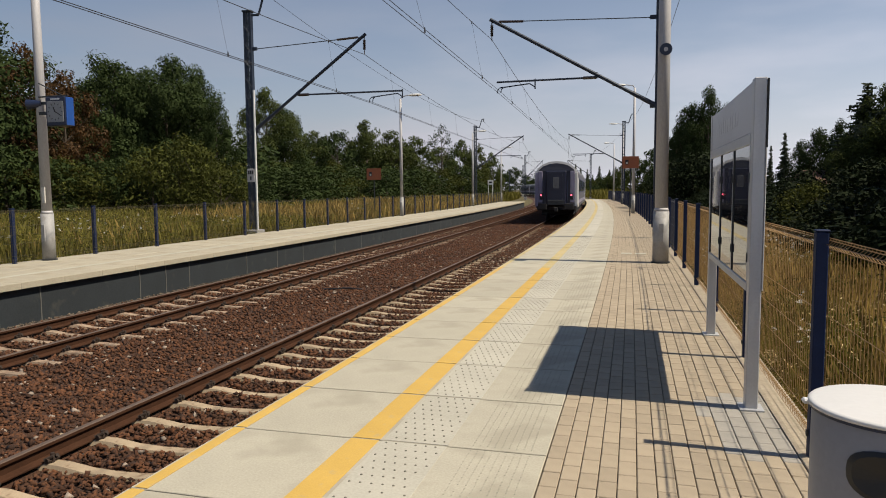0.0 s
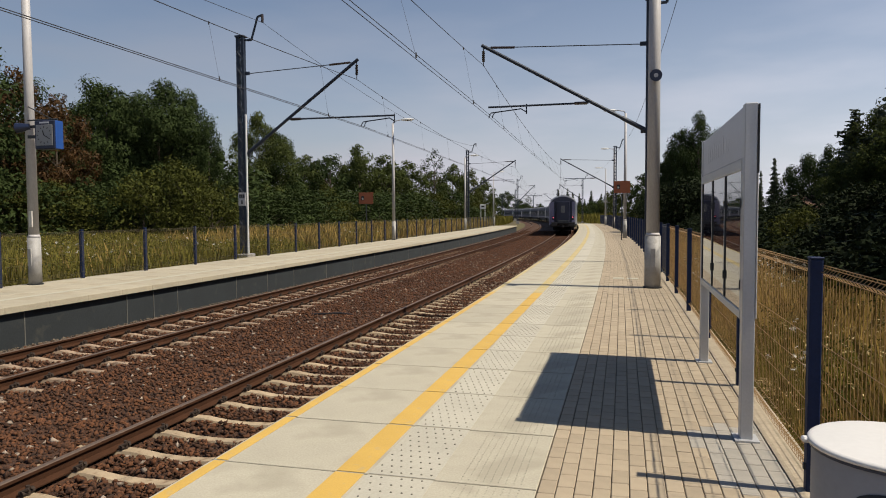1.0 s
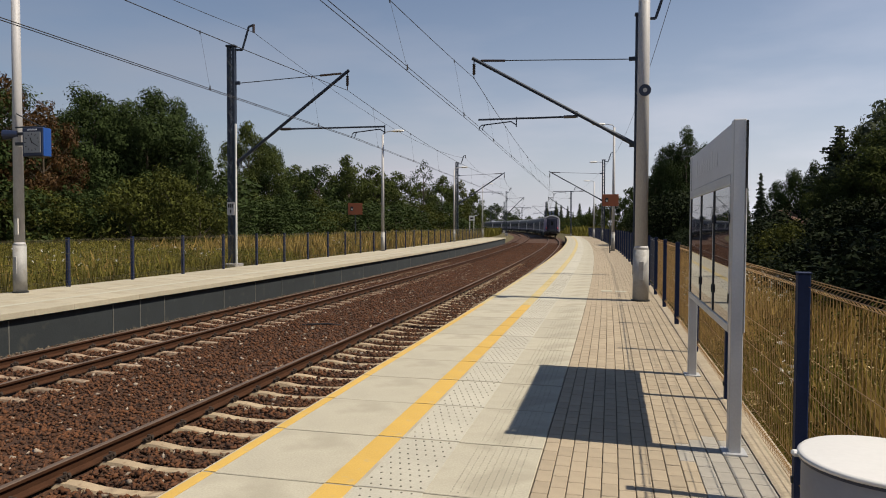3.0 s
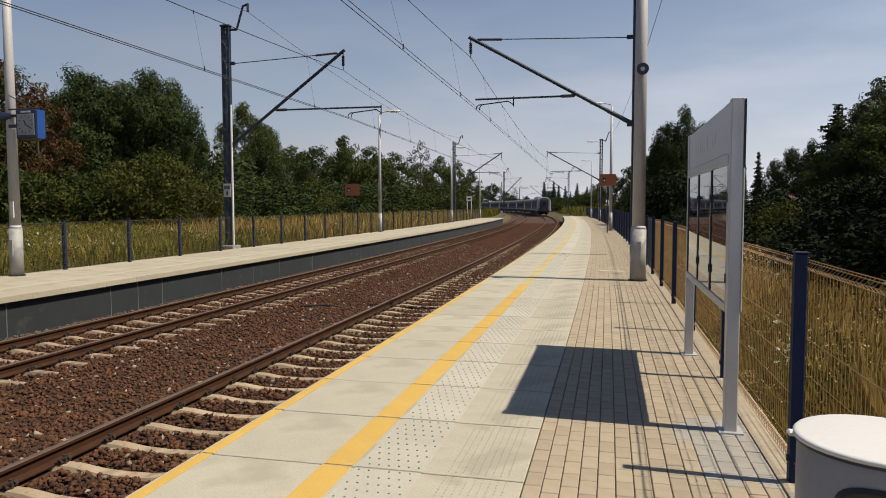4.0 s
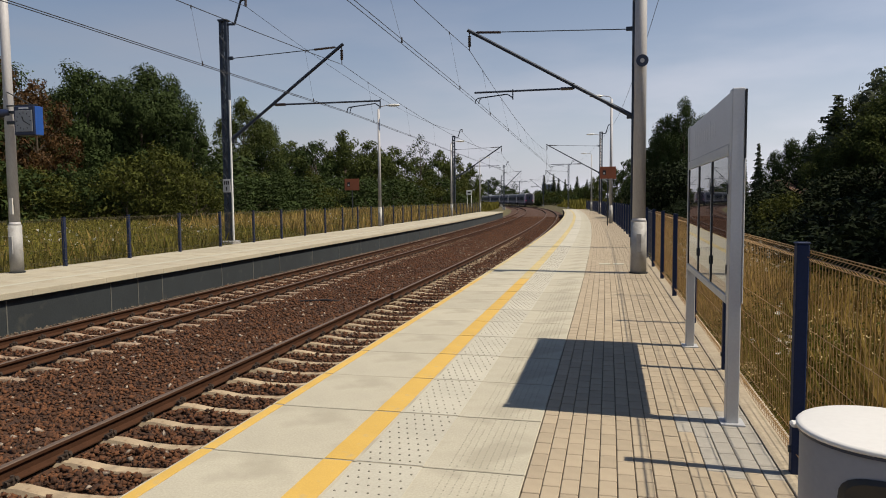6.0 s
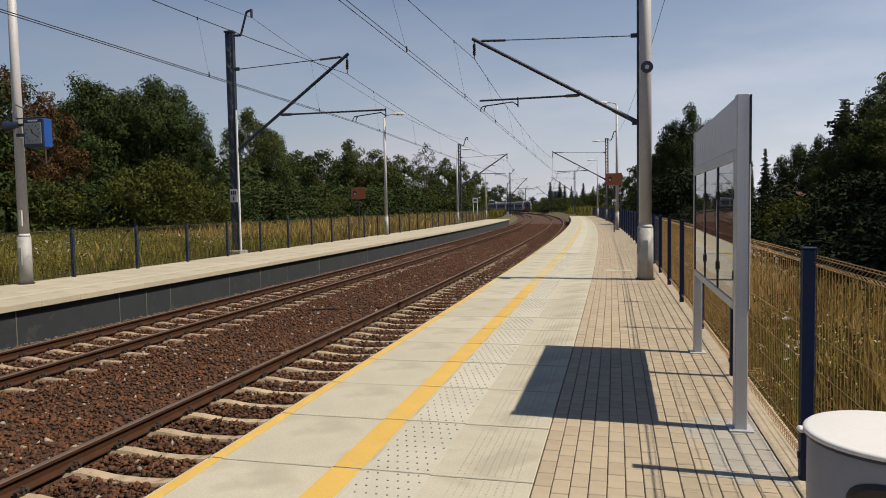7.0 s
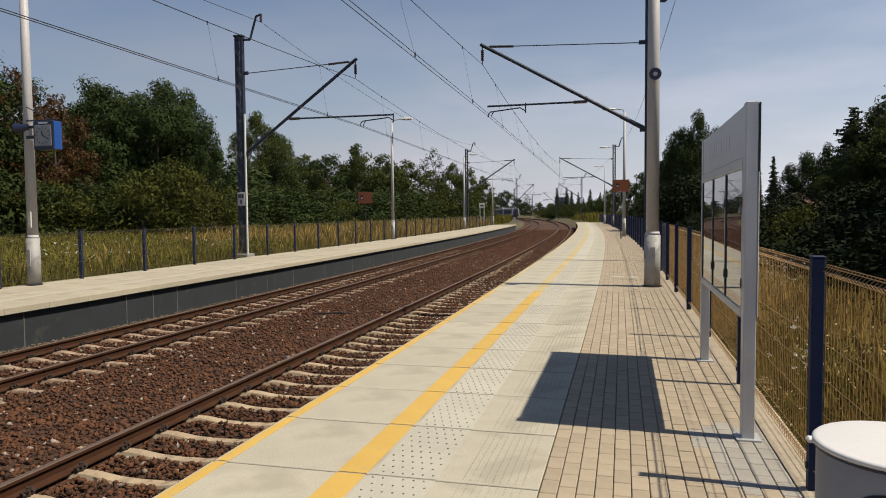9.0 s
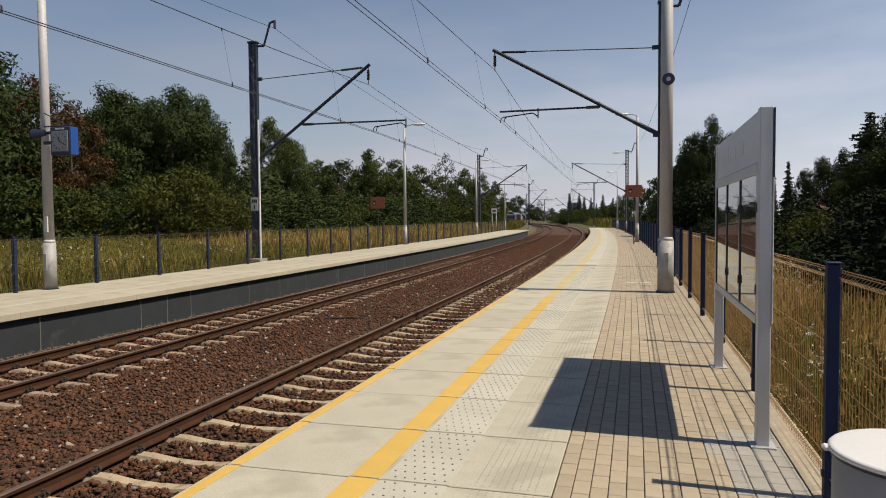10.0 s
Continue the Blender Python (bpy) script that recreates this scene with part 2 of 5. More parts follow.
# lighter leaf green, with some haze over the trees mixed into it
M_LEAF_MID = mat("leaf_mid_green_hazed", (0.058, 0.072, 0.020), 0.8, vary=0.35, scale=0.4, fine=2, bump=0, island=0.25, translucent=0.32, spec=0.1)
M_LEAF_LIGHT = mat("leaf_light_green", (0.052, 0.058, 0.0115), 0.8, vary=0.35, scale=0.4, fine=2, bump=0, island=0.6, translucent=0.18, spec=0.1)
M_LEAF_BROWN = mat("leaf_brown", (0.056, 0.0275, 0.0072), 0.7, vary=0.4, scale=0.4, fine=2, bump=0, island=0.4, translucent=0.2, spec=0.2)
M_NEEDLE = mat("needle_green", (0.060, 0.072, 0.040), 0.7, vary=0.35, scale=0.5, fine=2, bump=0, island=0.35, translucent=0.28, spec=0.2)
M_GROUND = mat("meadow_ground", (0.0697, 0.05576, 0.01968), 0.95, vary=0.45, scale=0.35, fine=6, bump=0.6, bump_dist=0.05, spots=(0.6, 0.55, (0.0451, 0.0574, 0.0164), 0.7))
M_GRASS_L = mat("grass_green_yellow", (0.152, 0.134, 0.025), 0.8, vary=0.45, scale=0.25, fine=2, bump=0, island=0.42, translucent=0.35, spec=0.2)
M_GRASS_R = mat("grass_dry_gold", (0.29, 0.20, 0.060), 0.8, vary=0.45, scale=0.3, fine=2, bump=0, island=0.65, translucent=0.35, spec=0.2)
M_STRAW = mat("pale_straw", (0.50, 0.39, 0.19), 0.8, vary=0.35, bump=0, island=0.7, translucent=0.25)
M_FLOWER = mat("white_flower", (0.5412, 0.5412, 0.492), 0.8, vary=0.1, bump=0, island=0.1, translucent=0.3)
M_COACH = mat("coach_grey_lilac", (0.0861, 0.0861, 0.1066), 0.65, spec=0.2, vary=0.08, scale=1.5, fine=30, bump=0.01)
M_COACH_END = mat("coach_end_lilac", (0.1886, 0.1804, 0.2624), 0.45, vary=0.1, scale=1.5, fine=30, bump=0.01)
M_COACH_WHITE = mat("coach_white", (0.5084, 0.5084, 0.5166), 0.4, vary=0.06, scale=1.5, fine=30, bump=0.01)
M_COACH_BLUE = mat("coach_blue", (0.0287, 0.03936, 0.082), 0.6, spec=0.2, vary=0.1, scale=1.5, fine=30, bump=0.01)
M_DOOR = mat("navy_door", (0.0075, 0.0105, 0.030), 0.4, vary=0.15, bump=0)
M_ROOF = mat("coach_roof", (0.12, 0.123, 0.134), 0.7, spec=0.2, vary=0.15, scale=1.0, fine=20, bump=0.02)
M_WINDOW = glass_mat("coach_window", (0.015, 0.017, 0.022), 0.06)
M_UNDER = mat("underframe", (0.01804, 0.0164, 0.0164), 0.8, vary=0.3, bump=0.1)
M_TAIL = glow_mat("tail_light", (1.0, 0.13, 0.2), 2.2)
M_HOUSE = mat("house_wall", (0.328, 0.2788, 0.2214), 0.9, vary=0.12, scale=1.5, fine=30)
M_TILE = mat("brown_roof", (0.0943, 0.04756, 0.03116), 0.85, vary=0.3, scale=3, fine=14, bump=0.3)
# blue is lightened to carry the haze of the distance
M_FARBLUE = mat("far_building_hazed_blue", (0.17, 0.20, 0.30), 0.7, vary=0.1, scale=0.3, fine=3)
M_PALEBUILD = mat("far_building_pale", (0.451, 0.4428, 0.4264), 0.8, vary=0.08, scale=0.3, fine=3)


# ---- mesh helpers ----
def part(name, bm, material, parent=None, label="", smooth=False):
    me = bpy.data.meshes.new(name)
    bm.to_mesh(me)
    bm.free()
    me.materials.append(material)
    if smooth:
        me.shade_smooth()
    ob = new(name, me)
    ob.parent = parent
    if label:
        ob["label"] = label
    return ob


def thing(name, m, label, category, group="", kind=""):
    ob = new(name)
    ob.empty_display_size = 0.2
    ob.matrix_world = m
    ob.matrix_basis = m
    return tagged(ob, label, category, group, kind)


def box(bm, x0, x1, y0, y1, z0, z1, bevel=0.0):
    r = bmesh.ops.create_cube(bm, size=1.0, matrix=Matrix.Translation(((x0 + x1) / 2, (y0 + y1) / 2, (z0 + z1) / 2)) @ Matrix.Diagonal((x1 - x0, y1 - y0, z1 - z0, 1)))
    if bevel:
        es = list({e for v in r["verts"] for e in v.link_edges})
        bmesh.ops.bevel(bm, geom=es, offset=bevel, segments=1, affect="EDGES", profile=0.5)
    return bm


def rod(bm, a, b, r0, r1=None, seg=8, caps=True):
    a, b = Vector(a), Vector(b)
    v = b - a
    m = Matrix.Translation((a + b) / 2) @ v.to_track_quat("Z", "Y").to_matrix().to_4x4()
    bmesh.ops.create_cone(bm, cap_ends=caps, segments=seg, radius1=r0, radius2=r0 if r1 is None else r1, depth=v.length, matrix=m)
    return bm


def boxed(*a, **k):
    return box(bmesh.new(), *a, **k)


def rodded(*a, **k):
    return rod(bmesh.new(), *a, **k)


def pipe(bm, pts, r, seg=6):
    for a, b in zip(pts, pts[1:]):
        rod(bm, a, b, r, seg=seg)
    return bm


def soup(name, verts, faces, material, parent=None, label=""):
    me = bpy.data.meshes.new(name)
    me.from_pydata(verts, [], faces)
    me.update()
    me.materials.append(material)
    ob = new(name, me)
    ob.parent = parent
    if label:
        ob["label"] = label
    return ob


def sweep(name, section, s0, s1, step, material, parent=None, label="", closed=True):
    """A section of (d, z) points carried along the line."""
    n, k = max(1, round((s1 - s0) / step)), len(section)
    verts = [on(d, s0 + (s1 - s0) * i / n, z) for i in range(n + 1) for d, z in section]
    faces = []
    for i in range(n):
        for j in range(k if closed else k - 1):
            a, b = i * k + j, i * k + (j + 1) % k
            faces.append((a, b, b + k, a + k))
    if closed:
        faces += [tuple(range(k))[::-1], tuple(range(n * k, n * k + k))]
    me = bpy.data.meshes.new(name)
    me.from_pydata(verts, [], faces)
    bm = bmesh.new()
    bm.from_mesh(me)
    bmesh.ops.recalc_face_normals(bm, faces=bm.faces)
    bm.to_mesh(me)
    bm.free()
    me.materials.append(material)
    ob = new(name, me)
    ob.parent = parent
    if label:
        ob["label"] = label
    return ob


# ---- ground ----
def ground_height(d, s):
    low, high = -0.98, -0.16
    if d <= -13.2:
        return -0.31
    if d <= -10.9:
        k = (d + 13.2) / 2.3
        return -0.31 + k * (low + 0.31)
    if d < -2.1:
        return low
    if d < 1.0:
        return low + (d + 2.1) / 3.0 * (high - low)
    return -0.31


def make_ground():
    ds = [-700, -300, -120, -60, -40, -30, -24, -19, -16, -13.2, -10.9, -8, -5, -2.1, 0.9, 1.2, 2, 4, 7, 11, 16, 24, 40, 80, 200, 600, 2500]
    ss = [-300, -120, -60, -30] + [-20 + 4 * i for i in range(60)] + [240, 300, 380, 480, 600, 800, 1100, 1500]
    verts = []
    for s in ss:
        for d in ds:
            z = ground_height(d, s)
            if d < -13.3 or d > 1.3:
                z += 0.10 * noise.noise((d * 0.2, s * 0.2, 0))
            verts.append(on(d, s, z))
    k = len(ds)
    faces = [(i * k + j, i * k + j + 1, (i + 1) * k + j + 1, (i + 1) * k + j) for i in range(len(ss) - 1) for j in range(k - 1)]
    return tagged(soup("ground", verts, faces, M_GROUND), "dry green and yellow meadow ground beside the railway", "ground", kind="structure")


make_ground()

# ballast bed between the platforms
bed = sweep("ballast", [(-11.6, -0.97), (-10.45, -0.80), (-10.2, -0.81), (-9.9, -0.828), (-8.0, -0.828), (-7.6, -0.79), (-6.6, -0.785), (-5.35, -0.777), (-5.08, -0.785), (-4.9, -0.828), (-3.2, -0.828), (-2.45, -0.825), (-2.2, -0.97)], -25, 420, 5, M_BALLAST, closed=False)
tagged(bed, "reddish brown crushed stone ballast between the platforms", "ballast", kind="structure")


def scatter_stones(name, count, s0, s1, d0, d1, size, material, seed, label, power=1.0):
    rng = np.random.default_rng(seed)
    base = bmesh.new()
    for q in ((1, 0, 0), (0, 1, 0), (-1, 0, 0), (0, -1, 0), (0, 0, 1), (0, 0, -1)):
        base.verts.new(q)
    base.verts.ensure_lookup_table()
    base.verts.index_update()
    for i in range(4):
        base.faces.new((base.verts[i], base.verts[(i + 1) % 4], base.verts[4]))
        base.faces.new((base.verts[(i + 1) % 4], base.verts[i], base.verts[5]))
    bv = np.array([v.co[:] for v in base.verts])
    bf = np.array([[v.index for v in f.verts] for f in base.faces])
    base.free()
    s = s0 + (s1 - s0) * rng.random(count) ** power
    d = d0 + (d1 - d0) * rng.random(count)
    r = size * (0.6 + 0.8 * rng.random(count))
    rel = np.minimum(np.abs(d - AXIS_1), np.abs(d - AXIS_2))
    on_sleeper = (rel < 1.36) & (np.abs((s + 0.1 + 0.3) % 0.6 - 0.3) < 0.085)
    on_sleeper &= ~((d < -5.08) & (d > -5.9))
    crib = (rel < 1.30) & ~((d < -5.08) & (d > -5.9))
    z = np.where(crib, -0.814, -0.785) + r * 0.35 + 0.012 * rng.random(count)
    keep = ~(on_sleeper) & ~((rel > 0.64) & (rel < 0.86))
    s, d, r, z = s[keep], d[keep], r[keep], z[keep]
    count = len(s)
    c = on_many(d, s, z)
    v = bv[None] * (0.65 + 0.7 * rng.random((count, len(bv), 1))) + 0.35 * rng.normal(size=(count, len(bv), 3))
    v = v * np.array([1, 1, 0.75])
    v = v * r[:, None, None] + c[:, None, :]
    f = bf[None] + (np.arange(count) * len(bv))[:, None, None]
    me = bpy.data.meshes.new(name)
    nv, nf = count * len(bv), count * len(bf)
    me.vertices.add(nv)
    me.vertices.foreach_set("co", v.reshape(-1))
    me.loops.add(nf * 3)
    me.loops.foreach_set("vertex_index", f.reshape(-1).astype(np.int32))
    me.polygons.add(nf)
    me.polygons.foreach_set("loop_start", np.arange(nf, dtype=np.int32) * 3)
    me.update(calc_edges=True)
    me.materials.append(material)
    return tagged(new(name, me), label, "ballast", kind="stuff")


scatter_stones("ballast_stones", 125000, 2.5, 95, -10.4, -2.75, 0.0255, M_STONE, 3, "rust-brown crushed ballast stones between the rails", 2.3)
scatter_stones("pale_ballast_stones", 1500, 2.5, 40, -10.2, -2.75, 0.030, M_STONE_PALE, 4, "scattered pale ballast stones among the brown ones", 1.6)


scatter_stones("gravel_strip", 9000, 6, 70, -10.55, -10.0, 0.022, M_GRAVEL, 5, "grey gravel along the foot of the opposite platform wall", 1.6)


# ---- tracks ----
def make_track(axis, name, label):
    tr = tagged(new(name), label, "railway track", kind="structure")
    z = RAIL
    for side in (-0.755, 0.755):
        c = axis + side
        rail = sweep("rail", [(c - 0.07, z - 0.152), (c - 0.07, z - 0.14), (c - 0.012, z - 0.115), (c - 0.010, z - 0.045), (c - 0.036, z - 0.032), (c - 0.036, z - 0.006),
                       (c + 0.036, z - 0.006), (c + 0.036, z - 0.032), (c + 0.010, z - 0.045), (c + 0.012, z - 0.115), (c + 0.07, z - 0.14), (c + 0.07, z - 0.152)], -25, 420, 2.5, M_RAIL, tr)
        sweep("rail_head", [(c - 0.034, z - 0.0055), (c - 0.025, z), (c + 0.025, z), (c + 0.034, z - 0.0055)], -25, 420, 2.5, M_RAILTOP, rail, "worn shiny running surface")
    # one concrete sleeper, waisted in the middle
    prof = [(-1.30, 0.0), (-0.95, 0.012), (-0.52, 0.012), (-0.25, -0.022), (0.0, -0.030), (0.25, -0.022), (0.52, 0.012), (0.95, 0.012), (1.30, 0.0)]
    verts, faces = [], []
    for x, h in prof:
        top = -0.782 + h
        for y, zz in ((-0.14, top - 0.16), (-0.060, top), (0.060, top), (0.14, top - 0.16)):
            verts.append((x, y, zz))
    for i in range(len(prof) - 1):
        for j in range(3):
            a = i * 4 + j
            faces.append((a, a + 4, a + 5, a + 1))
    faces += [(0, 1, 2, 3), tuple(reversed(range(len(verts) - 4, len(verts))))]
    me = bpy.data.meshes.new("sleeper")
    me.from_pydata(verts, [], faces)
    me.materials.append(M_SLEEPER if axis == AXIS_1 else M_SLEEPER_RUST)
    bm = bmesh.new()
    for sgn in (-1, 1):
        rod(bm, (sgn * 0.11, -0.065, -0.742), (sgn * 0.11, 0.065, -0.742), 0.026, seg=8)
        rod(bm, (sgn * 0.085, -0.06, -0.735), (sgn * 0.15, -0.02, -0.705), 0.015, seg=6)
        rod(bm, (sgn * 0.085, 0.06, -0.735), (sgn * 0.15, 0.02, -0.705), 0.015, seg=6)
        rod(bm, (sgn * 0.12, 0, -0.77), (sgn * 0.12, 0, -0.685), 0.019, seg=6)
    clip = bpy.data.meshes.new("rail_clip")
    bm.to_mesh(clip)
    bm.free()
    clip.materials.append(M_CLIP)
    n = 0
    s = -0.1
    while s < 44:
        if s > 1.5:
            ob = new("sleeper", me)
            ob.parent = tr
            ob.matrix_basis = at(axis, s + 0.012 * noise.noise((s * 3, axis, 0)), 0.004 * noise.noise((s, axis, 5)) - 0.030 * min(1.0, max(0.0, (s - 14) / 22)))
            if s < 32:
                for side in (-0.755, 0.755):
                    cl = new("rail_clip", clip)
                    cl.parent = ob
                    cl.matrix_basis = Matrix.Translation((side, 0, 0))
        s += 0.6
        n += 1
    return tr


make_track(AXIS_1, "railway_track_near", "rusty steel rails on concrete sleepers beside the platform")
make_track(AXIS_2, "railway_track_far", "rusty steel rails on concrete sleepers by the opposite platform")


# ---- platforms ----
def make_near_platform():
    pl = sweep("platform", [(EDGE + 0.12, -0.98), (EDGE + 0.12, -0.16), (EDGE + 0.02, -0.16), (EDGE + 0.02, -0.014), (BACK + 0.12, -0.014), (BACK + 0.12, -0.98)], -12, PLAT_END, 2.0, M_JOINT)
    tagged(pl, "station platform of concrete slabs and beige block paving", "platform", kind="structure")
    # slabs, 1 m long, each over the full width of the edge strip
    w = BOUND - EDGE
    me = bpy.data.meshes.new("slab")
    bm = boxed(-w / 2, w / 2, -0.4915, 0.4915, -0.15, 0.0, bevel=0.004)
    bm.to_mesh(me)
    bm.free()
    me.materials.append(M_SLAB)
    for i in range(-8, int(PLAT_END)):
        ob = new("slab", me)
        ob.parent = pl
        ob.matrix_basis = at((EDGE + BOUND) / 2, i + 0.43, 0.003 * noise.noise((i * 1.7, 0, 0)))
    sweep("edge_nosing", [(EDGE - 0.045, -0.10), (EDGE - 0.045, -0.028), (EDGE + 0.03, -0.012), (EDGE + 0.03, -0.085)], -8, PLAT_END, 2.0, M_NOSING_SHADOW, pl, "nosing with the edge's shadow strip in its dark brown")
    sweep("edging_kerb", [(BACK - 0.073, -0.2), (BACK - 0.073, 0.004), (BACK - 0.045, 0.012), (BACK + 0.115, 0.012), (BACK + 0.13, -0.004), (BACK + 0.13, -0.2)], -12, PLAT_END, 2.0, M_KERB, pl, "narrow pale concrete edging")
    # painted lines
    for nm, d0, d1, top, material, label in (("yellow_line", -1.72, -1.53, 0.0042, M_YELLOW, "yellow painted safety line"), ("edge_line", EDGE + 0.022, EDGE + 0.105, 0.0042, M_YELLOW, "worn yellow edge line"), ("tactile_panel", -1.505, -1.085, 0.0034, M_BAND, "paler smooth tactile panel")):
        hw = (d1 - d0) / 2
        me = bpy.data.meshes.new(nm)
        bm = boxed(-hw, hw, -0.488, 0.488, 0.0004, top, bevel=0.001)
        bm.to_mesh(me)
        bm.free()
        me.materials.append(material)
        worn = me.copy()
        worn.materials.clear()
        worn.materials.append(M_YELLOW_WORN if material == M_YELLOW else material)
        for i in range(-8, int(PLAT_END)):
            ob = new(nm, me if i < 14 else worn)
            ob.parent = pl
            ob.matrix_basis = at((d0 + d1) / 2, i + 0.43, 0.003 * noise.noise((i * 1.7, 0, 0)))
    return pl


near_platform = make_near_platform()


def stud_mesh(name, r, h):
    bm = bmesh.new()
    bmesh.ops.create_cone(bm, cap_ends=True, segments=7, radius1=r, radius2=r * 0.6, depth=h)
    bv, bf = [v.co.copy() for v in bm.verts], [[v.index for v in f.verts] for f in bm.faces]
    bm.free()
    return bv, bf


def scatter_studs(name, d0, d1, s0, s1, pitch, r, material, label, parent, along=1.0, rise=0.006):
    bv, bf = stud_mesh(name, r, rise)
    verts, faces = [], []
    for i in range(int((s1 - s0) / (pitch * along))):
        s = s0 + i * pitch * along
        if (s + 0.07) % 1.0 < 0.03 or (s + 0.07) % 1.0 > 0.97:
            continue
        for j in range(int((d1 - d0) / pitch) + 1):
            if random.random() < 0.04:
                continue
            c = on(d0 + (j + 0.5 * (i % 2) * (along > 1)) * pitch + random.uniform(-0.002, 0.002), s + random.uniform(-0.003, 0.003), 0.002 + rise / 2)
            k = len(verts)
            verts += [v + c for v in bv]
            faces += [[k + a for a in f] for f in bf]
    ob = soup(name, verts, faces, material, parent, label)
    return tagged(ob, kind="stuff")


scatter_studs("tactile_studs", -1.47, -1.13, 2.5, 24, 0.064, 0.0085, M_DOT, "rows of small dark tactile studs", near_platform, 1.55)
scatter_studs("pale_studs", -0.93, -0.57, 2.5, 14, 0.045, 0.006, M_STUD, "rows of fine pale anti-slip studs", near_platform, rise=0.0022)


def make_far_platform():
    e, b = FAR_EDGE, FAR_BACK - 0.25
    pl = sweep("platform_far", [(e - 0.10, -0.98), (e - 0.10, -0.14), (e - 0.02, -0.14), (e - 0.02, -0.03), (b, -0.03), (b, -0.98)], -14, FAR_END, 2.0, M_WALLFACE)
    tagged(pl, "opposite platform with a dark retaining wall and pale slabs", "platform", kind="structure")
    for d0, d1, nm in ((e, e - 1.62, "slab"), (e - 1.63, b, "slab")):
        w = abs(d1 - d0)
        me = bpy.data.meshes.new(nm)
        bm = boxed(-w / 2, w / 2, -0.495, 0.495, -0.12, 0.0, bevel=0.006)
        bm.to_mesh(me)
        bm.free()
        me.materials.append(M_SLAB_DUSTY)
        for i in range(-10, int(FAR_END)):
            ob = new(nm, me)
            ob.parent = pl
            ob.matrix_basis = at((d0 + d1) / 2, i + 0.3, 0.003 * noise.noise((i * 1.3, 7, d0)))
    me = bpy.data.meshes.new("wall_joint")
    bm = boxed(-0.006, 0.006, -0.012, 0.012, -0.86, -0.13)
    bm.to_mesh(me)
    bm.free()
    me.materials.append(M_WALLJOINT)
    for i in range(-3, 60):
        if i in (1, 2, 6, 7, 9) or i > 10 and i % 3:
            continue
        ob = new("wall_joint", me)
        ob.parent = pl
        ob.matrix_basis = at(e - 0.096, 10.3 + 0.915 * i)
    sweep("yellow_line", [(e - 1.06, 0.0055), (e - 0.88, 0.0055), (e - 0.88, 0.001), (e - 1.06, 0.001)], -8, FAR_END - 1, 1.0, M_SLAB_JOIN, pl, "faded pale safety line")
    return pl


far_platform = make_far_platform()

# ---- fences ----
def panel_mesh(name, length, height, material, pitch=0.05, thick=1.0):
    """A welded wire panel: upright wires with two folds, and level wires."""
    bm = bmesh.new()
    folds = [(0.03, 0.0), (0.09, 0.0), (0.13, -0.05), (0.17, 0.0), (height - 0.060, 0.0), (height - 0.036, -0.022), (height - 0.014, 0.0), (height, 0.0)]
    n = int(length / pitch)
    for i in range(n + 1):
        y = i * length / n
        pts = [(x, y, z) for z, x in folds]
        for a, b in zip(pts, pts[1:]):
            rod(bm, a, b, 0.0021 * thick, seg=3, caps=False)
    levels = [(z, x) for z, x in folds] + [(0.45, 0), (0.65, 0), (0.85, 0)]
    for z, x in levels:
        rod(bm, (x - 0.005, 0, z), (x - 0.005, length, z), 0.0026 * thick, seg=4, caps=False)
    me = bpy.data.meshes.new(name)
    bm.to_mesh(me)
    bm.free()
    me.materials.append(material)
    return me


def make_fence(name, d, s0, count, height, wire, label, post_r=0.033):
    fe = thing(name, Matrix.Identity(4), label, "fence")
    post = bpy.data.meshes.new("post")
    bm = boxed(-post_r, post_r, -post_r, post_r, -0.9, height, bevel=0.006)
    box(bm, -post_r - 0.004, post_r + 0.004, -post_r - 0.004, post_r + 0.004, height, height + 0.012, bevel=0.004)
    bm.to_mesh(post)
    bm.free()
    post.materials.append(M_BLUE)
    pm = panel_mesh("panel", 2.5, height - 0.035, wire, pitch=0.055, thick=0.7 if d < 0 else 1.0)
    pm_blue = pm.copy()
    pm_blue.materials.clear()
    pm_blue.materials.append(M_WIRE_BLUE if d > 0 else wire)
    for i in range(count):
        s = s0 + 2.5 * i
        p = new("post", post)
        p.parent = fe
        p.matrix_basis = at(d, s)
        q = new("panel", pm if s < 15 else pm_blue)
        q.parent = fe
        q.matrix_basis = at(d + 0.045, s)
        if i < 8:
            c = part("clamp", boxed(-0.045, 0.05, -0.012, 0.012, 0.13, 0.17, bevel=0.004), M_STEEL_DARK, p)
    return fe


make_fence("fence", BACK + 0.0, 4.27 - 5.0, 44, 1.33, M_WIRE, "welded wire mesh fence on dark blue posts behind the platform")
make_fence("fence", FAR_BACK, 15.0 - 12.5, 36, 1.24, M_WIRE_FAR, "wire mesh fence on dark blue posts behind the opposite platform", post_r=0.04)


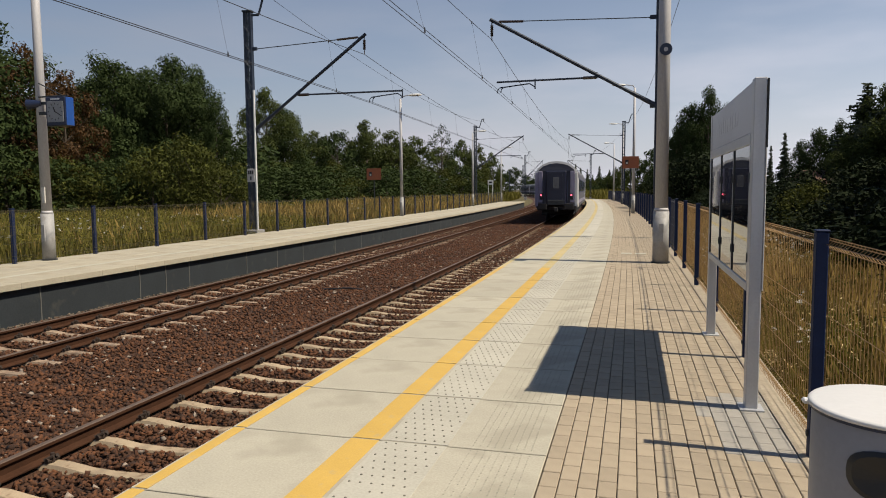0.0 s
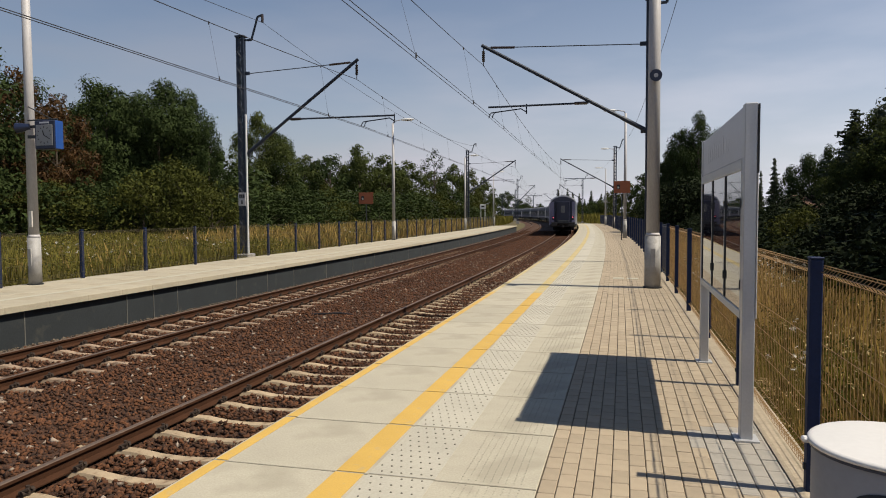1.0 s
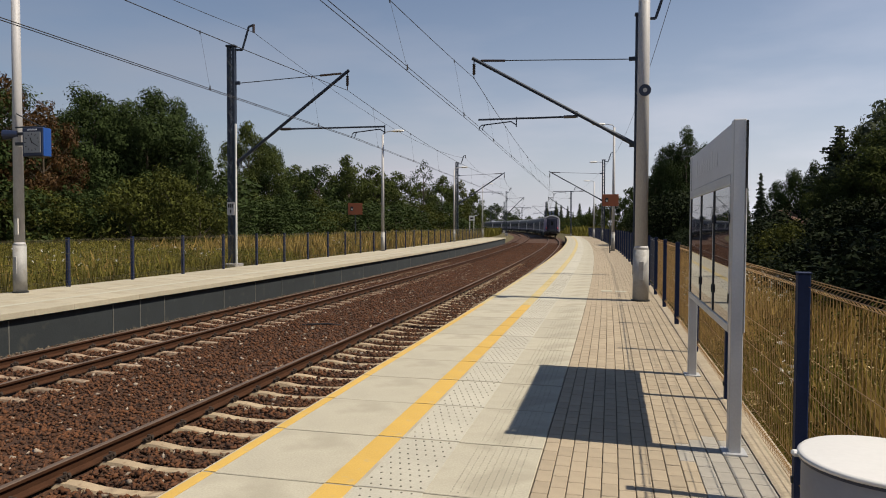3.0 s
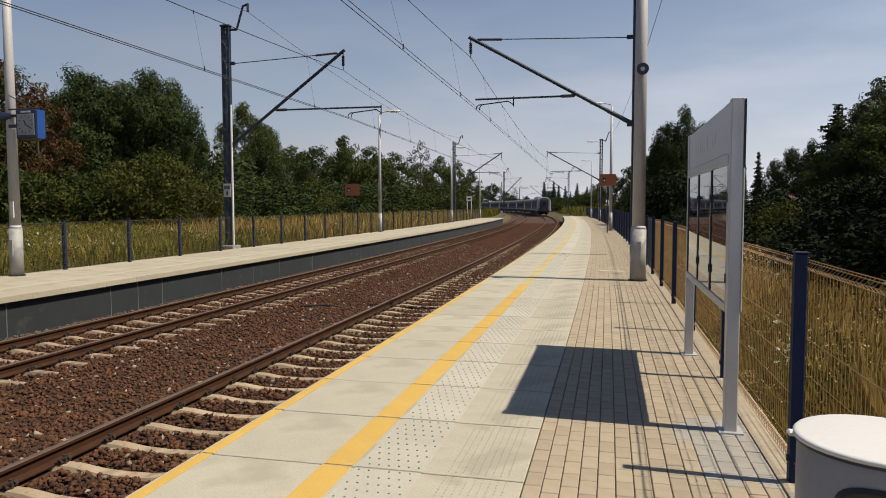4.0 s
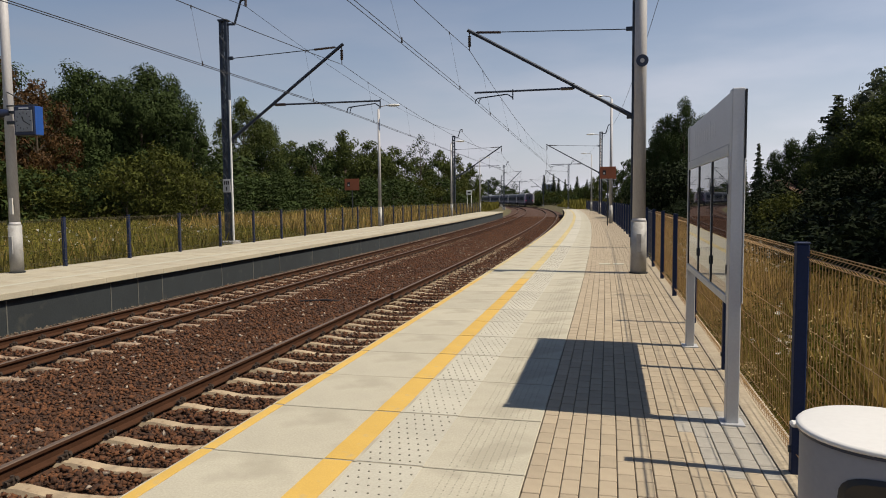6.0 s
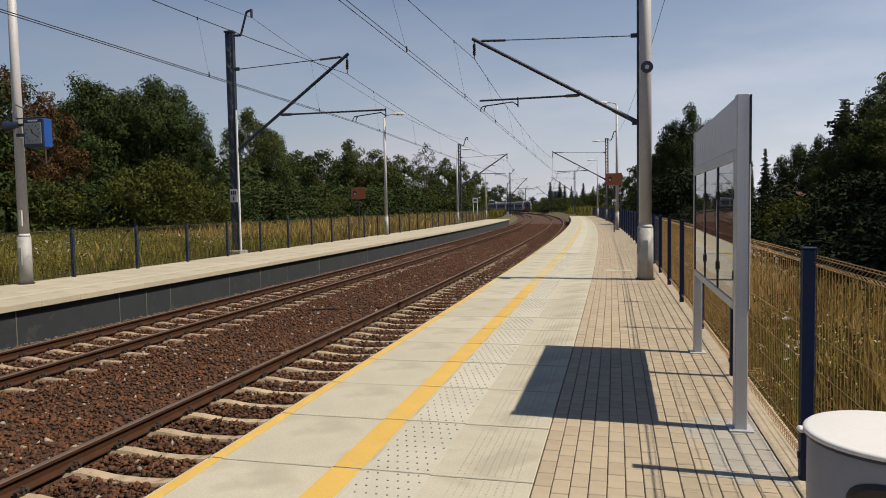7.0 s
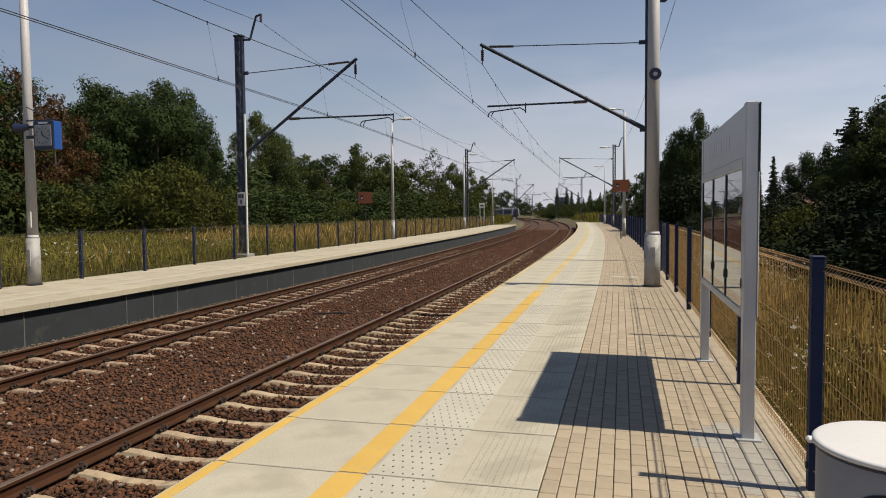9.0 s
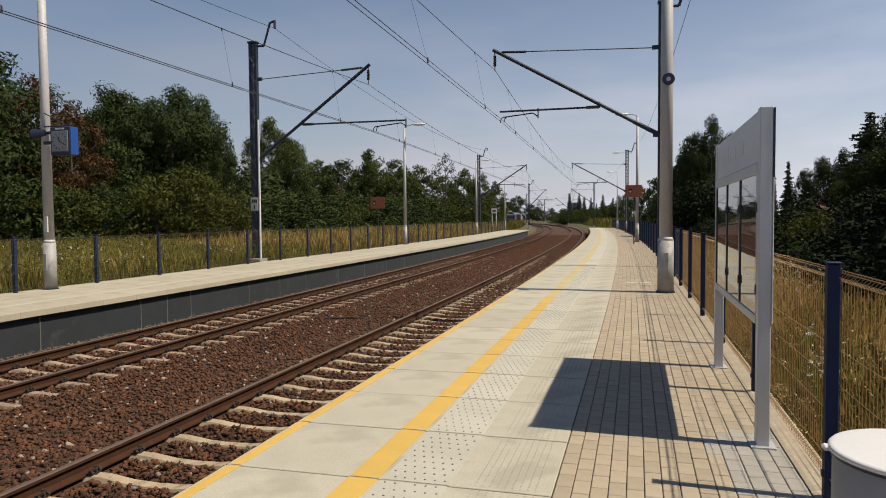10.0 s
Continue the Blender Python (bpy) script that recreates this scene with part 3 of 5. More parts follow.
# ---- poles and lamps ----
def make_lamp_pole(d, s, height, label, arm=-1, head=True, foot_r=0.125, top_r=0.085, speaker=False, group="platform lamps"):
    po = thing("street_lamp", at(d, s), label, "lamp post", group)
    part("shaft_foot", rodded((0, 0, 0), (0, 0, 1.10), foot_r, foot_r * 0.97, seg=24), M_GALV_LOW, po, "grey thicker foot section", smooth=True)
    part("collar", rodded((0, 0, 1.10), (0, 0, 1.17), foot_r * 0.97, foot_r * 0.80, seg=24), M_GALV, po, smooth=True)
    part("shaft", rodded((0, 0, 1.17), (0, 0, height), foot_r * 0.80, top_r * 0.8, seg=24), M_GALV, po, "pale grey tapered steel shaft", smooth=True)
    part("foot_plate", rodded((0, 0, 0), (0, 0, 0.03), foot_r + 0.03, seg=18), M_STEEL_DARK, po)
    part("hatch", boxed(-0.05, 0.05, -foot_r - 0.012, -foot_r + 0.03, 0.45, 0.85, bevel=0.006), M_GALV_LOW, po)
    if head:
        arm_ob = part("arm", pipe(bmesh.new(), [(0, 0, height - 0.02), (arm * 0.10, 0, height + 0.14), (arm * 0.55, 0, height + 0.22)], 0.03), M_GALV, po)
        bm = bmesh.new()
        bmesh.ops.create_uvsphere(bm, u_segments=12, v_segments=6, radius=1, matrix=Matrix.Translation((arm * 0.95, 0, height + 0.21)) @ Matrix.Diagonal((0.44, 0.16, 0.085, 1)))
        part("lamp_head", bm, M_LAMP, arm_ob, "flat pale lamp head")
    return po


pole = make_lamp_pole(0.645, 15.35, 8.2, "tall grey steel lamp post with a loudspeaker beside the fence", head=False, foot_r=0.168, top_r=0.14)
spk = part("loudspeaker", rodded((0.02, -0.31, 4.41), (0.02, -0.10, 4.41), 0.125, 0.07, seg=16), M_CLOCKNAVY, pole, "dark blue horn loudspeaker")
part("speaker_mouth", rodded((0.02, -0.315, 4.41), (0.02, -0.312, 4.41), 0.045, seg=10), M_GALV, spk)
make_lamp_pole(0.77, 46.0, 7.9, "grey steel lamp post at the paved side of the platform", arm=-1)
make_lamp_pole(0.98, 73.5, 7.95, "grey steel lamp post at the paved side of the platform", arm=-1)
make_lamp_pole(0.92, 93.0, 7.25, "grey steel lamp post at the paved side of the platform", arm=-1)
clock_pole = make_lamp_pole(-13.31, 13.4, 8.5, "grey steel lamp post carrying a station clock on the opposite platform", head=False, foot_r=0.145, top_r=0.10)
part("notice", boxed(0.02, 0.10, -0.150, -0.112, 1.35, 1.72), M_PAPER, clock_pole, "small white notice")
for d, s, h in ((-13.29, 41.5, 7.18), (-13.45, 67.3, 7.05), (-13.42, 90.5, 6.8)):
    make_lamp_pole(d, s, h, "grey steel lamp post on the opposite platform", arm=1)


def make_clock():
    # faces look along the platform; a bright blue box with a pale dial
    ck = thing("station_clock", at(-12.67, 13.3, 3.44, 0), "square blue station clock with a pale dial on a post bracket", "clock")
    part("case", boxed(-0.31, 0.31, -0.17, 0.10, -0.36, 0.36, bevel=0.02), M_CLOCKNAVY, ck)
    part("side_panel", boxed(0.311, 0.325, -0.16, 0.09, -0.35, 0.35, bevel=0.005), M_SIGNBLUE, ck, "bright blue side panel")
    f = part("dial", boxed(-0.25, 0.25, -0.185, -0.172, -0.27, 0.25, bevel=0.004), M_FACE, ck, "pale grey dial")
    for i in range(12):
        a = radians(30 * i)
        bm = bmesh.new()
        m = Matrix.Translation((0.20 * math.sin(a), -0.188, -0.01 + 0.20 * math.cos(a))) @ Matrix.Rotation(a, 4, "Y")
        bmesh.ops.create_cube(bm, size=1, matrix=m @ Matrix.Diagonal((0.018, 0.004, 0.045, 1)))
        part("hour_mark", bm, M_BLACK, f)
    for name, ang, ln, w in (("hour_pointer", -20, 0.13, 0.03), ("minute_pointer", 120, 0.19, 0.022)):
        a = radians(ang)
        bm = bmesh.new()
        m = Matrix.Translation((0, -0.194, -0.01)) @ Matrix.Rotation(a, 4, "Y") @ Matrix.Translation((0, 0, ln * 0.42))
        bmesh.ops.create_cube(bm, size=1, matrix=m @ Matrix.Diagonal((w, 0.004, ln, 1)))
        part(name, bm, M_BLACK, f)
    part("name_strip", boxed(-0.14, 0.14, -0.178, -0.172, 0.285, 0.325), M_TEXTBAR, ck)
    br = part("bracket", pipe(bmesh.new(), [(-0.66, 0, 0.40), (0.25, 0, 0.40)], 0.02), M_STEEL_DARK, ck)
    pipe_bm = pipe(bmesh.new(), [(-0.64, 0, 0.75), (0.10, 0, 0.40)], 0.014)
    part("stay", pipe_bm, M_STEEL_DARK, br)
    part("hanger", boxed(-0.66, -0.31, -0.03, 0.03, -0.06, 0.02), M_STEEL_DARK, br)
    ck.scale = (0.9, 0.9, 0.9)
    return ck


make_clock()
sp = thing("loudspeaker", at(-13.24, 13.35, 3.66, 0), "dark blue horn loudspeaker on the clock post", "loudspeaker")
part("horn", rodded((-0.30, -0.1, -0.03), (0.0, 0.0, 0), 0.12, 0.07, seg=16), M_CLOCKNAVY, sp)
part("mount", boxed(-0.02, 0.16, -0.03, 0.03, -0.03, 0.03), M_STEEL_DARK, sp)


# ---- overhead line ----
MASTS = (-26.8, 23.2, 73.2, 139.0, 200.0, 262.0)   # places of the masts along the line
Z_MESS, Z_TIP, Z_REG = 6.52, 7.18, 5.16


def make_mast(d, s, mess, con, joint, label, top=8.3, plate=False, push=False):
    """A two-channel lattice mast with a raking tube, a top stay and a steady arm. mess, con: distances d of the wires; joint: height of the tube's foot."""
    m = thing("catenary_mast", at(d, s), label, "mast", "overhead line masts")
    x, xc = mess - d, con - d
    sg = 1 if x > 0 else -1
    w, dp = 0.13, 0.085
    for sx in (-1, 1):
        bm = boxed(sx * w - 0.082, sx * w + 0.03, -dp, dp, 0, top, bevel=0.005) if sx > 0 else boxed(sx * w - 0.03, sx * w + 0.082, -dp, dp, 0, top, bevel=0.005)
        part("chord", bm, M_MAST, m)
    n = 24
    pitch = (top - 0.6) / n
    bar = None
    for i in range(n):
        for yy in (-dp + 0.012, dp - 0.012):
            if bar is None:
                bar = part("lacing_bar", rodded((-w, 0, 0), (w, 0, pitch), 0.022, seg=4), M_MAST, m)
                lb = bar
            else:
                lb = new("lacing_bar", bar.data)
                lb.parent = m
            lb.matrix_basis = Matrix.Translation((0, yy, 0.4 + pitch * i)) @ Matrix.Rotation(0 if i % 2 else math.pi, 4, "Z")
    part("cap", boxed(-w - 0.06, w + 0.06, -dp - 0.04, dp + 0.04, top, top + 0.07, bevel=0.01), M_MAST, m)
    foot = 0.30 if sg > 0 else 0.17
    part("footing", boxed(-foot, foot, -foot, foot, -0.9, 0.12 if sg > 0 else 0.015, bevel=0.03 if sg > 0 else 0.004), M_GALV_LOW, m, "concrete footing")
    # raking tube from low on the mast up to the tip at the messenger wire
    x0 = sg * (w + 0.02)
    slope = (Z_TIP - joint) / (x - x0)
    tube = part("raking_tube", rodded((x0, 0, joint), (x + sg * 0.06, 0, Z_TIP + slope * sg * 0.06), 0.058, seg=10), M_MAST, m, "dark raking tube")
    part("tube_joint", rodded((x0, 0, joint), (x0 + sg * 0.75, 0, joint + slope * sg * 0.75), 0.075, 0.068, seg=10), M_MAST, tube)
    part("tube_hinge", boxed(min(x0, x0 + sg * 0.16), max(x0, x0 + sg * 0.16), -0.05, 0.05, joint - 0.09, joint + 0.06, bevel=0.015), M_STEEL_DARK, tube)
    z_stay = Z_TIP - 0.25
    st = part("top_stay", rodded((x0, 0, z_stay), (x - sg * 0.2, 0, Z_TIP - 0.06), 0.016, seg=6), M_STEEL_DARK, m)
    part("stay_insulator", rodded((x - sg * 1.05, 0, Z_TIP - 0.10), (x - sg * 0.25, 0, Z_TIP - 0.06), 0.040, seg=8), M_INSUL, st)
    part("stay_shackle", boxed(min(x0, x0 + sg * 0.20), max(x0, x0 + sg * 0.20), -0.03, 0.03, z_stay - 0.05, z_stay + 0.08, bevel=0.01), M_MAST, st)
    hang = part("hanging_insulator", rodded((x, 0, Z_TIP - 0.05), (x, 0, Z_TIP - 0.18), 0.02, seg=6), M_STEEL_DARK, m)
    bm = bmesh.new()
    for i in range(6):
        rod(bm, (x, 0, Z_TIP - 0.17 - 0.06 * i), (x, 0, Z_TIP - 0.22 - 0.06 * i), 0.058, 0.036, seg=10)
    rod(bm, (x, 0, Z_TIP - 0.15), (x, 0, Z_MESS), 0.016, seg=6)
    part("insulator", bm, M_INSUL, hang)
    # level registration tube under the raking tube, drop bracket and two steady arms
    xa = x0 + (Z_REG + 0.10 - joint) / slope
    drop = xc + 1.18 if push else xc - sg * 1.18
    end = drop if push else xc - 0.1
    reg = part("registration_tube", rodded((xa, 0, Z_REG), (end, 0, Z_REG - 0.01), 0.032, seg=8), M_MAST, m)
    part("tube_insulator", rodded((xa, 0, Z_REG), (xa + sg * 0.40, 0, Z_REG), 0.052, seg=8), M_INSUL, reg)
    part("tube_clamp", rodded((xa, 0, Z_REG - 0.03), (xa, 0, Z_REG + 0.16), 0.05, seg=8), M_STEEL_DARK, reg)
    u = 1 if xc > drop else -1
    bm = bmesh.new()
    rod(bm, (drop, 0, Z_REG + 0.05), (drop, 0, Z_REG - 0.28), 0.022, seg=6)
    rod(bm, (drop, 0, Z_REG - 0.22), (drop + u * 0.18, 0, Z_REG - 0.10), 0.018, seg=6)
    rod(bm, (drop + u * 0.18, 0, Z_REG - 0.10), (xc + u * 0.0, 0, Z_REG - 0.20), 0.020, seg=6)
    for off in (-0.06, 0.06):
        rod(bm, (xc + off - u * 0.06, 0, Z_REG - 0.20), (xc + off, 0, Z_REG - 0.26), 0.016, seg=6)
        rod(bm, (xc + off, 0, Z_REG - 0.26), (xc + off + u * 0.02, 0, Z_REG - 0.37), 0.016, seg=6)
    part("steady_arm", bm, M_MAST, reg)
    # horn for the feeder
    bm = pipe(bmesh.new(), [(0, 0, top - 0.10), (0.45, 0, top - 0.12), (0.72, 0, top + 0.72), (0.92, 0, top + 0.78)], 0.045, seg=6)
    hn = part("feeder_horn", bm, M_MAST, m)
    part("horn_insulator", rodded((0.92, 0, top + 0.80), (0.92, 0, top + 0.50), 0.05, seg=8), M_INSUL, hn)
    if plate:
        part("cable_duct", boxed(w + 0.032, w + 0.085, -0.10, -0.03, 0.05, 5.4, bevel=0.006), M_LAMP, m, "white cable duct")
        pl = part("number_plate", boxed(-0.15, 0.15, -dp - 0.055, -dp - 0.03, 1.95, 2.45, bevel=0.004), M_GALV, m, "pale plate with dark marks")
        for z0, x0 in ((2.24, -0.11), (2.24, -0.03), (2.24, 0.05), (2.02, -0.03)):
            part("mark", boxed(x0, x0 + 0.06, -dp - 0.06, -dp - 0.056, z0, z0 + 0.14), M_BLACK, pl)
    return m


NEAR_D, FAR_D = (0.95, 0.95, 1.05, 0.0, -0.6, -0.8), (-13.92, -13.92, -14.3, -12.65, -12.4, -12.3)
CON_1, MESS_1 = (-2.89, -4.18, -3.92, -4.15, -4.15, -4.15), (-3.79, -4.44, -4.40, -4.40, -4.40, -4.40)
CON_2, MESS_2 = (-8.89, -9.04, -9.30, -9.05, -9.05, -9.05), (-9.19, -9.28, -9.20, -9.25, -9.25, -9.25)
for i in range(1, 6):
    make_mast(NEAR_D[i], MASTS[i], MESS_1[i], CON_1[i], 4.22, "dark blue-grey lattice mast with a raking arm beside the fence")
    make_mast(FAR_D[i], MASTS[i] + 0.9, MESS_2[i], CON_2[i], 3.90, "dark blue-grey lattice mast with a raking arm on the opposite platform", plate=(i == 1), push=(i % 2 == 1))


def wire_object(name, pts, r, label, group="overhead wires"):
    cu = bpy.data.curves.new(name, "CURVE")
    cu.dimensions, cu.bevel_depth, cu.bevel_resolution = "3D", r, 0
    sp = cu.splines.new("POLY")
    sp.points.add(len(pts) - 1)
    for p, q in zip(sp.points, pts):
        p.co = (*q, 1)
    cu.materials.append(M_CABLE)
    tmp = bpy.data.objects.new("tmp", cu)
    scene.collection.objects.link(tmp)
    me = bpy.data.meshes.new_from_object(tmp.evaluated_get(bpy.context.evaluated_depsgraph_get()))
    bpy.data.objects.remove(tmp)
    me.materials.clear()
    me.materials.append(M_CABLE)
    return tagged(new(name, me), label, "wire", group)


def hung(ds, z, sag, off=0.0, split=16):
    """A line hung from mast to mast, ds giving its distance at each."""
    pts = []
    for i in range(len(MASTS) - 1):
        p, q = on(ds[i], MASTS[i] + off, z), on(ds[i + 1], MASTS[i + 1] + off, z)
        for j in range(split + (i == len(MASTS) - 2)):
            k = j / split
            v = p.lerp(q, k)
            v.z -= 4 * sag * k * (1 - k)
            pts.append(v)
    return pts


for con_d, mess_d, off, z_con, z_mess, sag in ((CON_1, MESS_1, 0.0, 4.81, 6.55, 0.53), (CON_2, MESS_2, 0.9, 4.77, 6.50, 0.62)):
    mess = hung(mess_d, z_mess, sag, off=off)
    wire_object("messenger_wire", mess, 0.011, "dark messenger wire of the overhead line")
    con = hung(con_d, z_con, 0.01, off=off)
    for side in (-0.055, 0.055):
        wire_object("contact_wire", [p + Vector((side, 0, 0)) for p in con], 0.0085, "dark contact wire above the track")
    for j in range(1, 70, 2):
        dr = wire_object("dropper", [mess[j], con[j]], 0.003, "thin dropper between messenger and contact wires")
        if j < 48:
            part("dropper_clamp", rodded(con[j] - Vector((0, 0, 0.02)), con[j] + Vector((0, 0, 0.09)), 0.020, 0.012, seg=6), M_CABLE, dr)
            part("dropper_clamp", rodded(mess[j] - Vector((0, 0, 0.06)), mess[j] + Vector((0, 0, 0.02)), 0.012, 0.018, seg=6), M_CABLE, dr)
for ds, off in ((NEAR_D, 0.0), (FAR_D, 0.9)):
    wire_object("feeder_wire", hung([d + 0.92 for d in ds], 8.3 + 0.50, 0.9, off=off), 0.010, "dark feeder wire along the mast tops")


# ---- information board ----
def make_board():
    d0, s0, s1 = 0.842, 5.185, 7.82
    bd = thing("information_board", at(d0, s0), "grey aluminium information board with name panel and three glazed cases", "notice board")
    L = s1 - s0
    for y in (0.0, L):
        part("post", boxed(-0.042, 0.042, y - 0.05, y + 0.05, -0.02, 2.34, bevel=0.006), M_ALU, bd, "grey square post")
        part("foot_plate", boxed(-0.08, 0.08, y - 0.09, y + 0.09, 0, 0.012), M_ALU, bd)
    y0, y1 = 0.057, L - 0.057
    part("name_panel", boxed(-0.035, 0.03, y0, y1, 1.97, 2.33, bevel=0.004), M_NAMEPANEL, bd, "grey name panel")
    part("back_panel", boxed(0.0, 0.03, y0, y1, 0.86, 1.966), M_ALU, bd)
    for z0, z1 in ((1.89, 1.966), (0.84, 0.90)):
        part("frame_rail", boxed(-0.045, -0.002, y0, y1, z0, z1, bevel=0.004), M_ALU, bd)
    w = (y1 - y0) / 3
    for i in range(3):
        a, b = y0 + w * i, y0 + w * (i + 1)
        fr = part("case_frame", boxed(-0.042, -0.002, a, a + 0.028, 0.902, 1.888, bevel=0.003), M_ALU, bd)
        part("frame_side", boxed(-0.042, -0.002, b - 0.016, b - 0.001, 0.902, 1.888, bevel=0.003), M_STEEL_DARK, fr)
        part("backing", boxed(-0.006, -0.002, a + 0.029, b - 0.017, 0.902, 1.888), M_BACKING, fr)
        pa = part("glass_pane", boxed(-0.034, -0.030, a + 0.029, b - 0.017, 0.903, 1.887), M_GLASS, fr, "reflecting glass pane")
        for z in (1.05, 1.62):
            part("hinge", boxed(-0.050, -0.0425, a - 0.010, a + 0.012, z, z + 0.07, bevel=0.003), M_STEEL_DARK, fr)
    # sunlit rear edge is painted as a white strip; a black strip tops it
    part("back_lit_edge", boxed(0.0435, 0.050, -0.056, L + 0.056, 0.86, 1.86, bevel=0.002), M_WHITE, bd, "white strip painting the sunlit rear edge")
    part("rear_black_strip", boxed(0.0435, 0.054, -0.053, L + 0.053, 1.862, 2.33), M_BLACK, bd)
    # illegible pale lettering of the name
    x = y1 - 0.30
    for wd, h in ((0.12, 0.16), (0.10, 0.11), (0.10, 0.11), (0.08, 0.15), (0.10, 0.11), (0.10, 0.11), (0.12, 0.11), (0.10, 0.15), (0.11, 0.11), (0.10, 0.11)):
        x -= wd + 0.05
        part("letter_bar", boxed(-0.0362, -0.0352, x, x + wd, 2.08, 2.08 + h), M_TEXTBAR, bd)
    return bd


make_board()


# ---- litter bin ----
def make_bin():
    r, h = 0.222, 0.938
    bn = thing("litter_bin", at(0.765, 2.18, 0, 0), "round pale grey litter bin with white lid and dark opening", "bin")
    bm = bmesh.new()
    ring = 40
    prof = [(r - 0.012, 0.06), (r, 0.075), (r, h - 0.03), (r - 0.006, h - 0.022)]
    vs = [[bm.verts.new((p * math.cos(2 * math.pi * k / ring), p * math.sin(2 * math.pi * k / ring), z)) for k in range(ring)] for p, z in prof]
    for a, b in zip(vs, vs[1:]):
        for k in range(ring):
            bm.faces.new((a[k], a[(k + 1) % ring], b[(k + 1) % ring], b[k]))
    bm.faces.new(list(reversed(vs[0])))
    part("body", bm, M_BINBODY, bn, "pale grey body", smooth=True)
    bm = bmesh.new()
    prof = [(r + 0.004, h - 0.016), (r + 0.010, h - 0.014), (r + 0.011, h - 0.006), (r + 0.006, h - 0.001), (r - 0.004, h), (r - 0.03, h + 0.003), (r - 0.09, h + 0.007), (0.02, h + 0.010)]
    vs = [[bm.verts.new((p * math.cos(2 * math.pi * k / ring), p * math.sin(2 * math.pi * k / ring), z)) for k in range(ring)] for p, z in prof]
    for a, b in zip(vs, vs[1:]):
        for k in range(ring):
            bm.faces.new((a[k], a[(k + 1) % ring], b[(k + 1) % ring], b[k]))
    bm.faces.new(vs[-1])
    lid = part("lid", bm, M_WHITE, bn, "white lid", smooth=True)
    part("rim_band", rodded((0, 0, h - 0.024), (0, 0, h - 0.017), r + 0.006, seg=ring), M_CLOCKNAVY, lid, "dark grey rim band")
    part("latch", boxed(-0.245, -0.205, 0.02, 0.05, h - 0.022, h - 0.006, bevel=0.005), M_WHITE, lid)
    part("rivet", rodded((-0.214, 0.03, h - 0.09), (-0.205, 0.03, h - 0.09), 0.014, seg=10), M_STEEL_DARK, bn)
    # oval opening facing the camera
    bm = bmesh.new()
    n, cen, half_w, half_h, zc = 26, radians(-103), radians(35), 0.075, h - 0.150
    outer, inner = [], []
    for k in range(n):
        a = 2 * math.pi * k / n
        ca, sa = math.cos(a), math.sin(a)
        fx = math.copysign(abs(ca) ** 0.7, ca)
        fz = math.copysign(abs(sa) ** 0.8, sa)
        th = cen + half_w * fx
        outer.append(bm.verts.new(((r + 0.004) * math.cos(th), (r + 0.004) * math.sin(th), zc + half_h * fz)))
        th = cen + half_w * 0.86 * fx
        inner.append(bm.verts.new(((r + 0.010) * math.cos(th), (r + 0.010) * math.sin(th), zc + half_h * 0.82 * fz)))
    mid = bm.verts.new(((r + 0.006) * math.cos(cen), (r + 0.006) * math.sin(cen), zc))
    for k in range(n):
        bm.faces.new((outer[k], outer[(k + 1) % n], inner[(k + 1) % n], inner[k]))
        bm.faces.new((inner[k], inner[(k + 1) % n], mid))
    part("opening", bm, M_BLACK, bn, "black oval opening")
    part("base", rodded((0, 0, 0), (0, 0, 0.065), r - 0.03, seg=24), M_STEEL_DARK, bn)
    return bn


make_bin()


# ---- small things lying about ----
notice = thing("notice_sign", at(-14.5, 88.0, -0.25), "small white notice plate on two pale posts", "sign")
for xx in (-0.26, 0.26):
    part("post", rodded((xx, 0, 0), (xx, 0, 2.9), 0.04, seg=8), M_LAMP, notice)
plate = part("plate", boxed(-0.36, 0.36, -0.06, -0.042, 2.45, 3.05, bevel=0.005), M_LAMP, notice)
part("mark", boxed(-0.2, 0.2, -0.066, -0.0605, 2.65, 2.85), M_BLACK, plate)

cb = thing("cable_piece", at(-6.6, 15.2, -0.765, 12), "dark piece of cable lying on the ballast", "cable")
part("cable", pipe(bmesh.new(), [(-0.5, 0.04, 0), (-0.2, 0.0, 0.02), (0.15, 0.03, 0.03), (0.5, -0.02, 0.0)], 0.022, seg=7), M_BLACK, cb)
for dd in (-0.05, 0.28):
    cv = thing("inspection_cover", at(dd, 17.4, 0.002), "small pale rectangular cover in the paving", "cover", "paving covers")
    part("plate", boxed(-0.13, 0.13, -0.16, 0.16, -0.01, 0.006, bevel=0.003), M_SLAB_JOIN, cv)


# ---- orange signs ----
def make_orange(d, s, z, label, h0=0.0, turn=0):
    og = thing("orange_sign", at(d, s, 0, turn), label, "sign")
    part("post", rodded((0, 0.04, h0), (0, 0.04, z + 0.3), 0.035, seg=10), M_STEEL_DARK, og)
    pl = part("plate", boxed(-0.46, 0.46, -0.012, 0.0, z - 0.35, z + 0.35, bevel=0.004), M_ORANGE, og, "faded orange plate")
    part("symbol", boxed(-0.30, -0.12, -0.016, -0.0125, z - 0.12, z + 0.14), M_BLACK, pl)
    part("symbol_mark", boxed(-0.26, -0.16, -0.020, -0.0165, z - 0.08, z + 0.02), M_PAPER, pl)
    return og


make_orange(0.46, 42.0, 3.10, "faded orange warning sign on a dark post beside the fence")
make_orange(-14.78, 40.6, 2.58, "faded orange warning sign on a thin post behind the fence", -0.4)


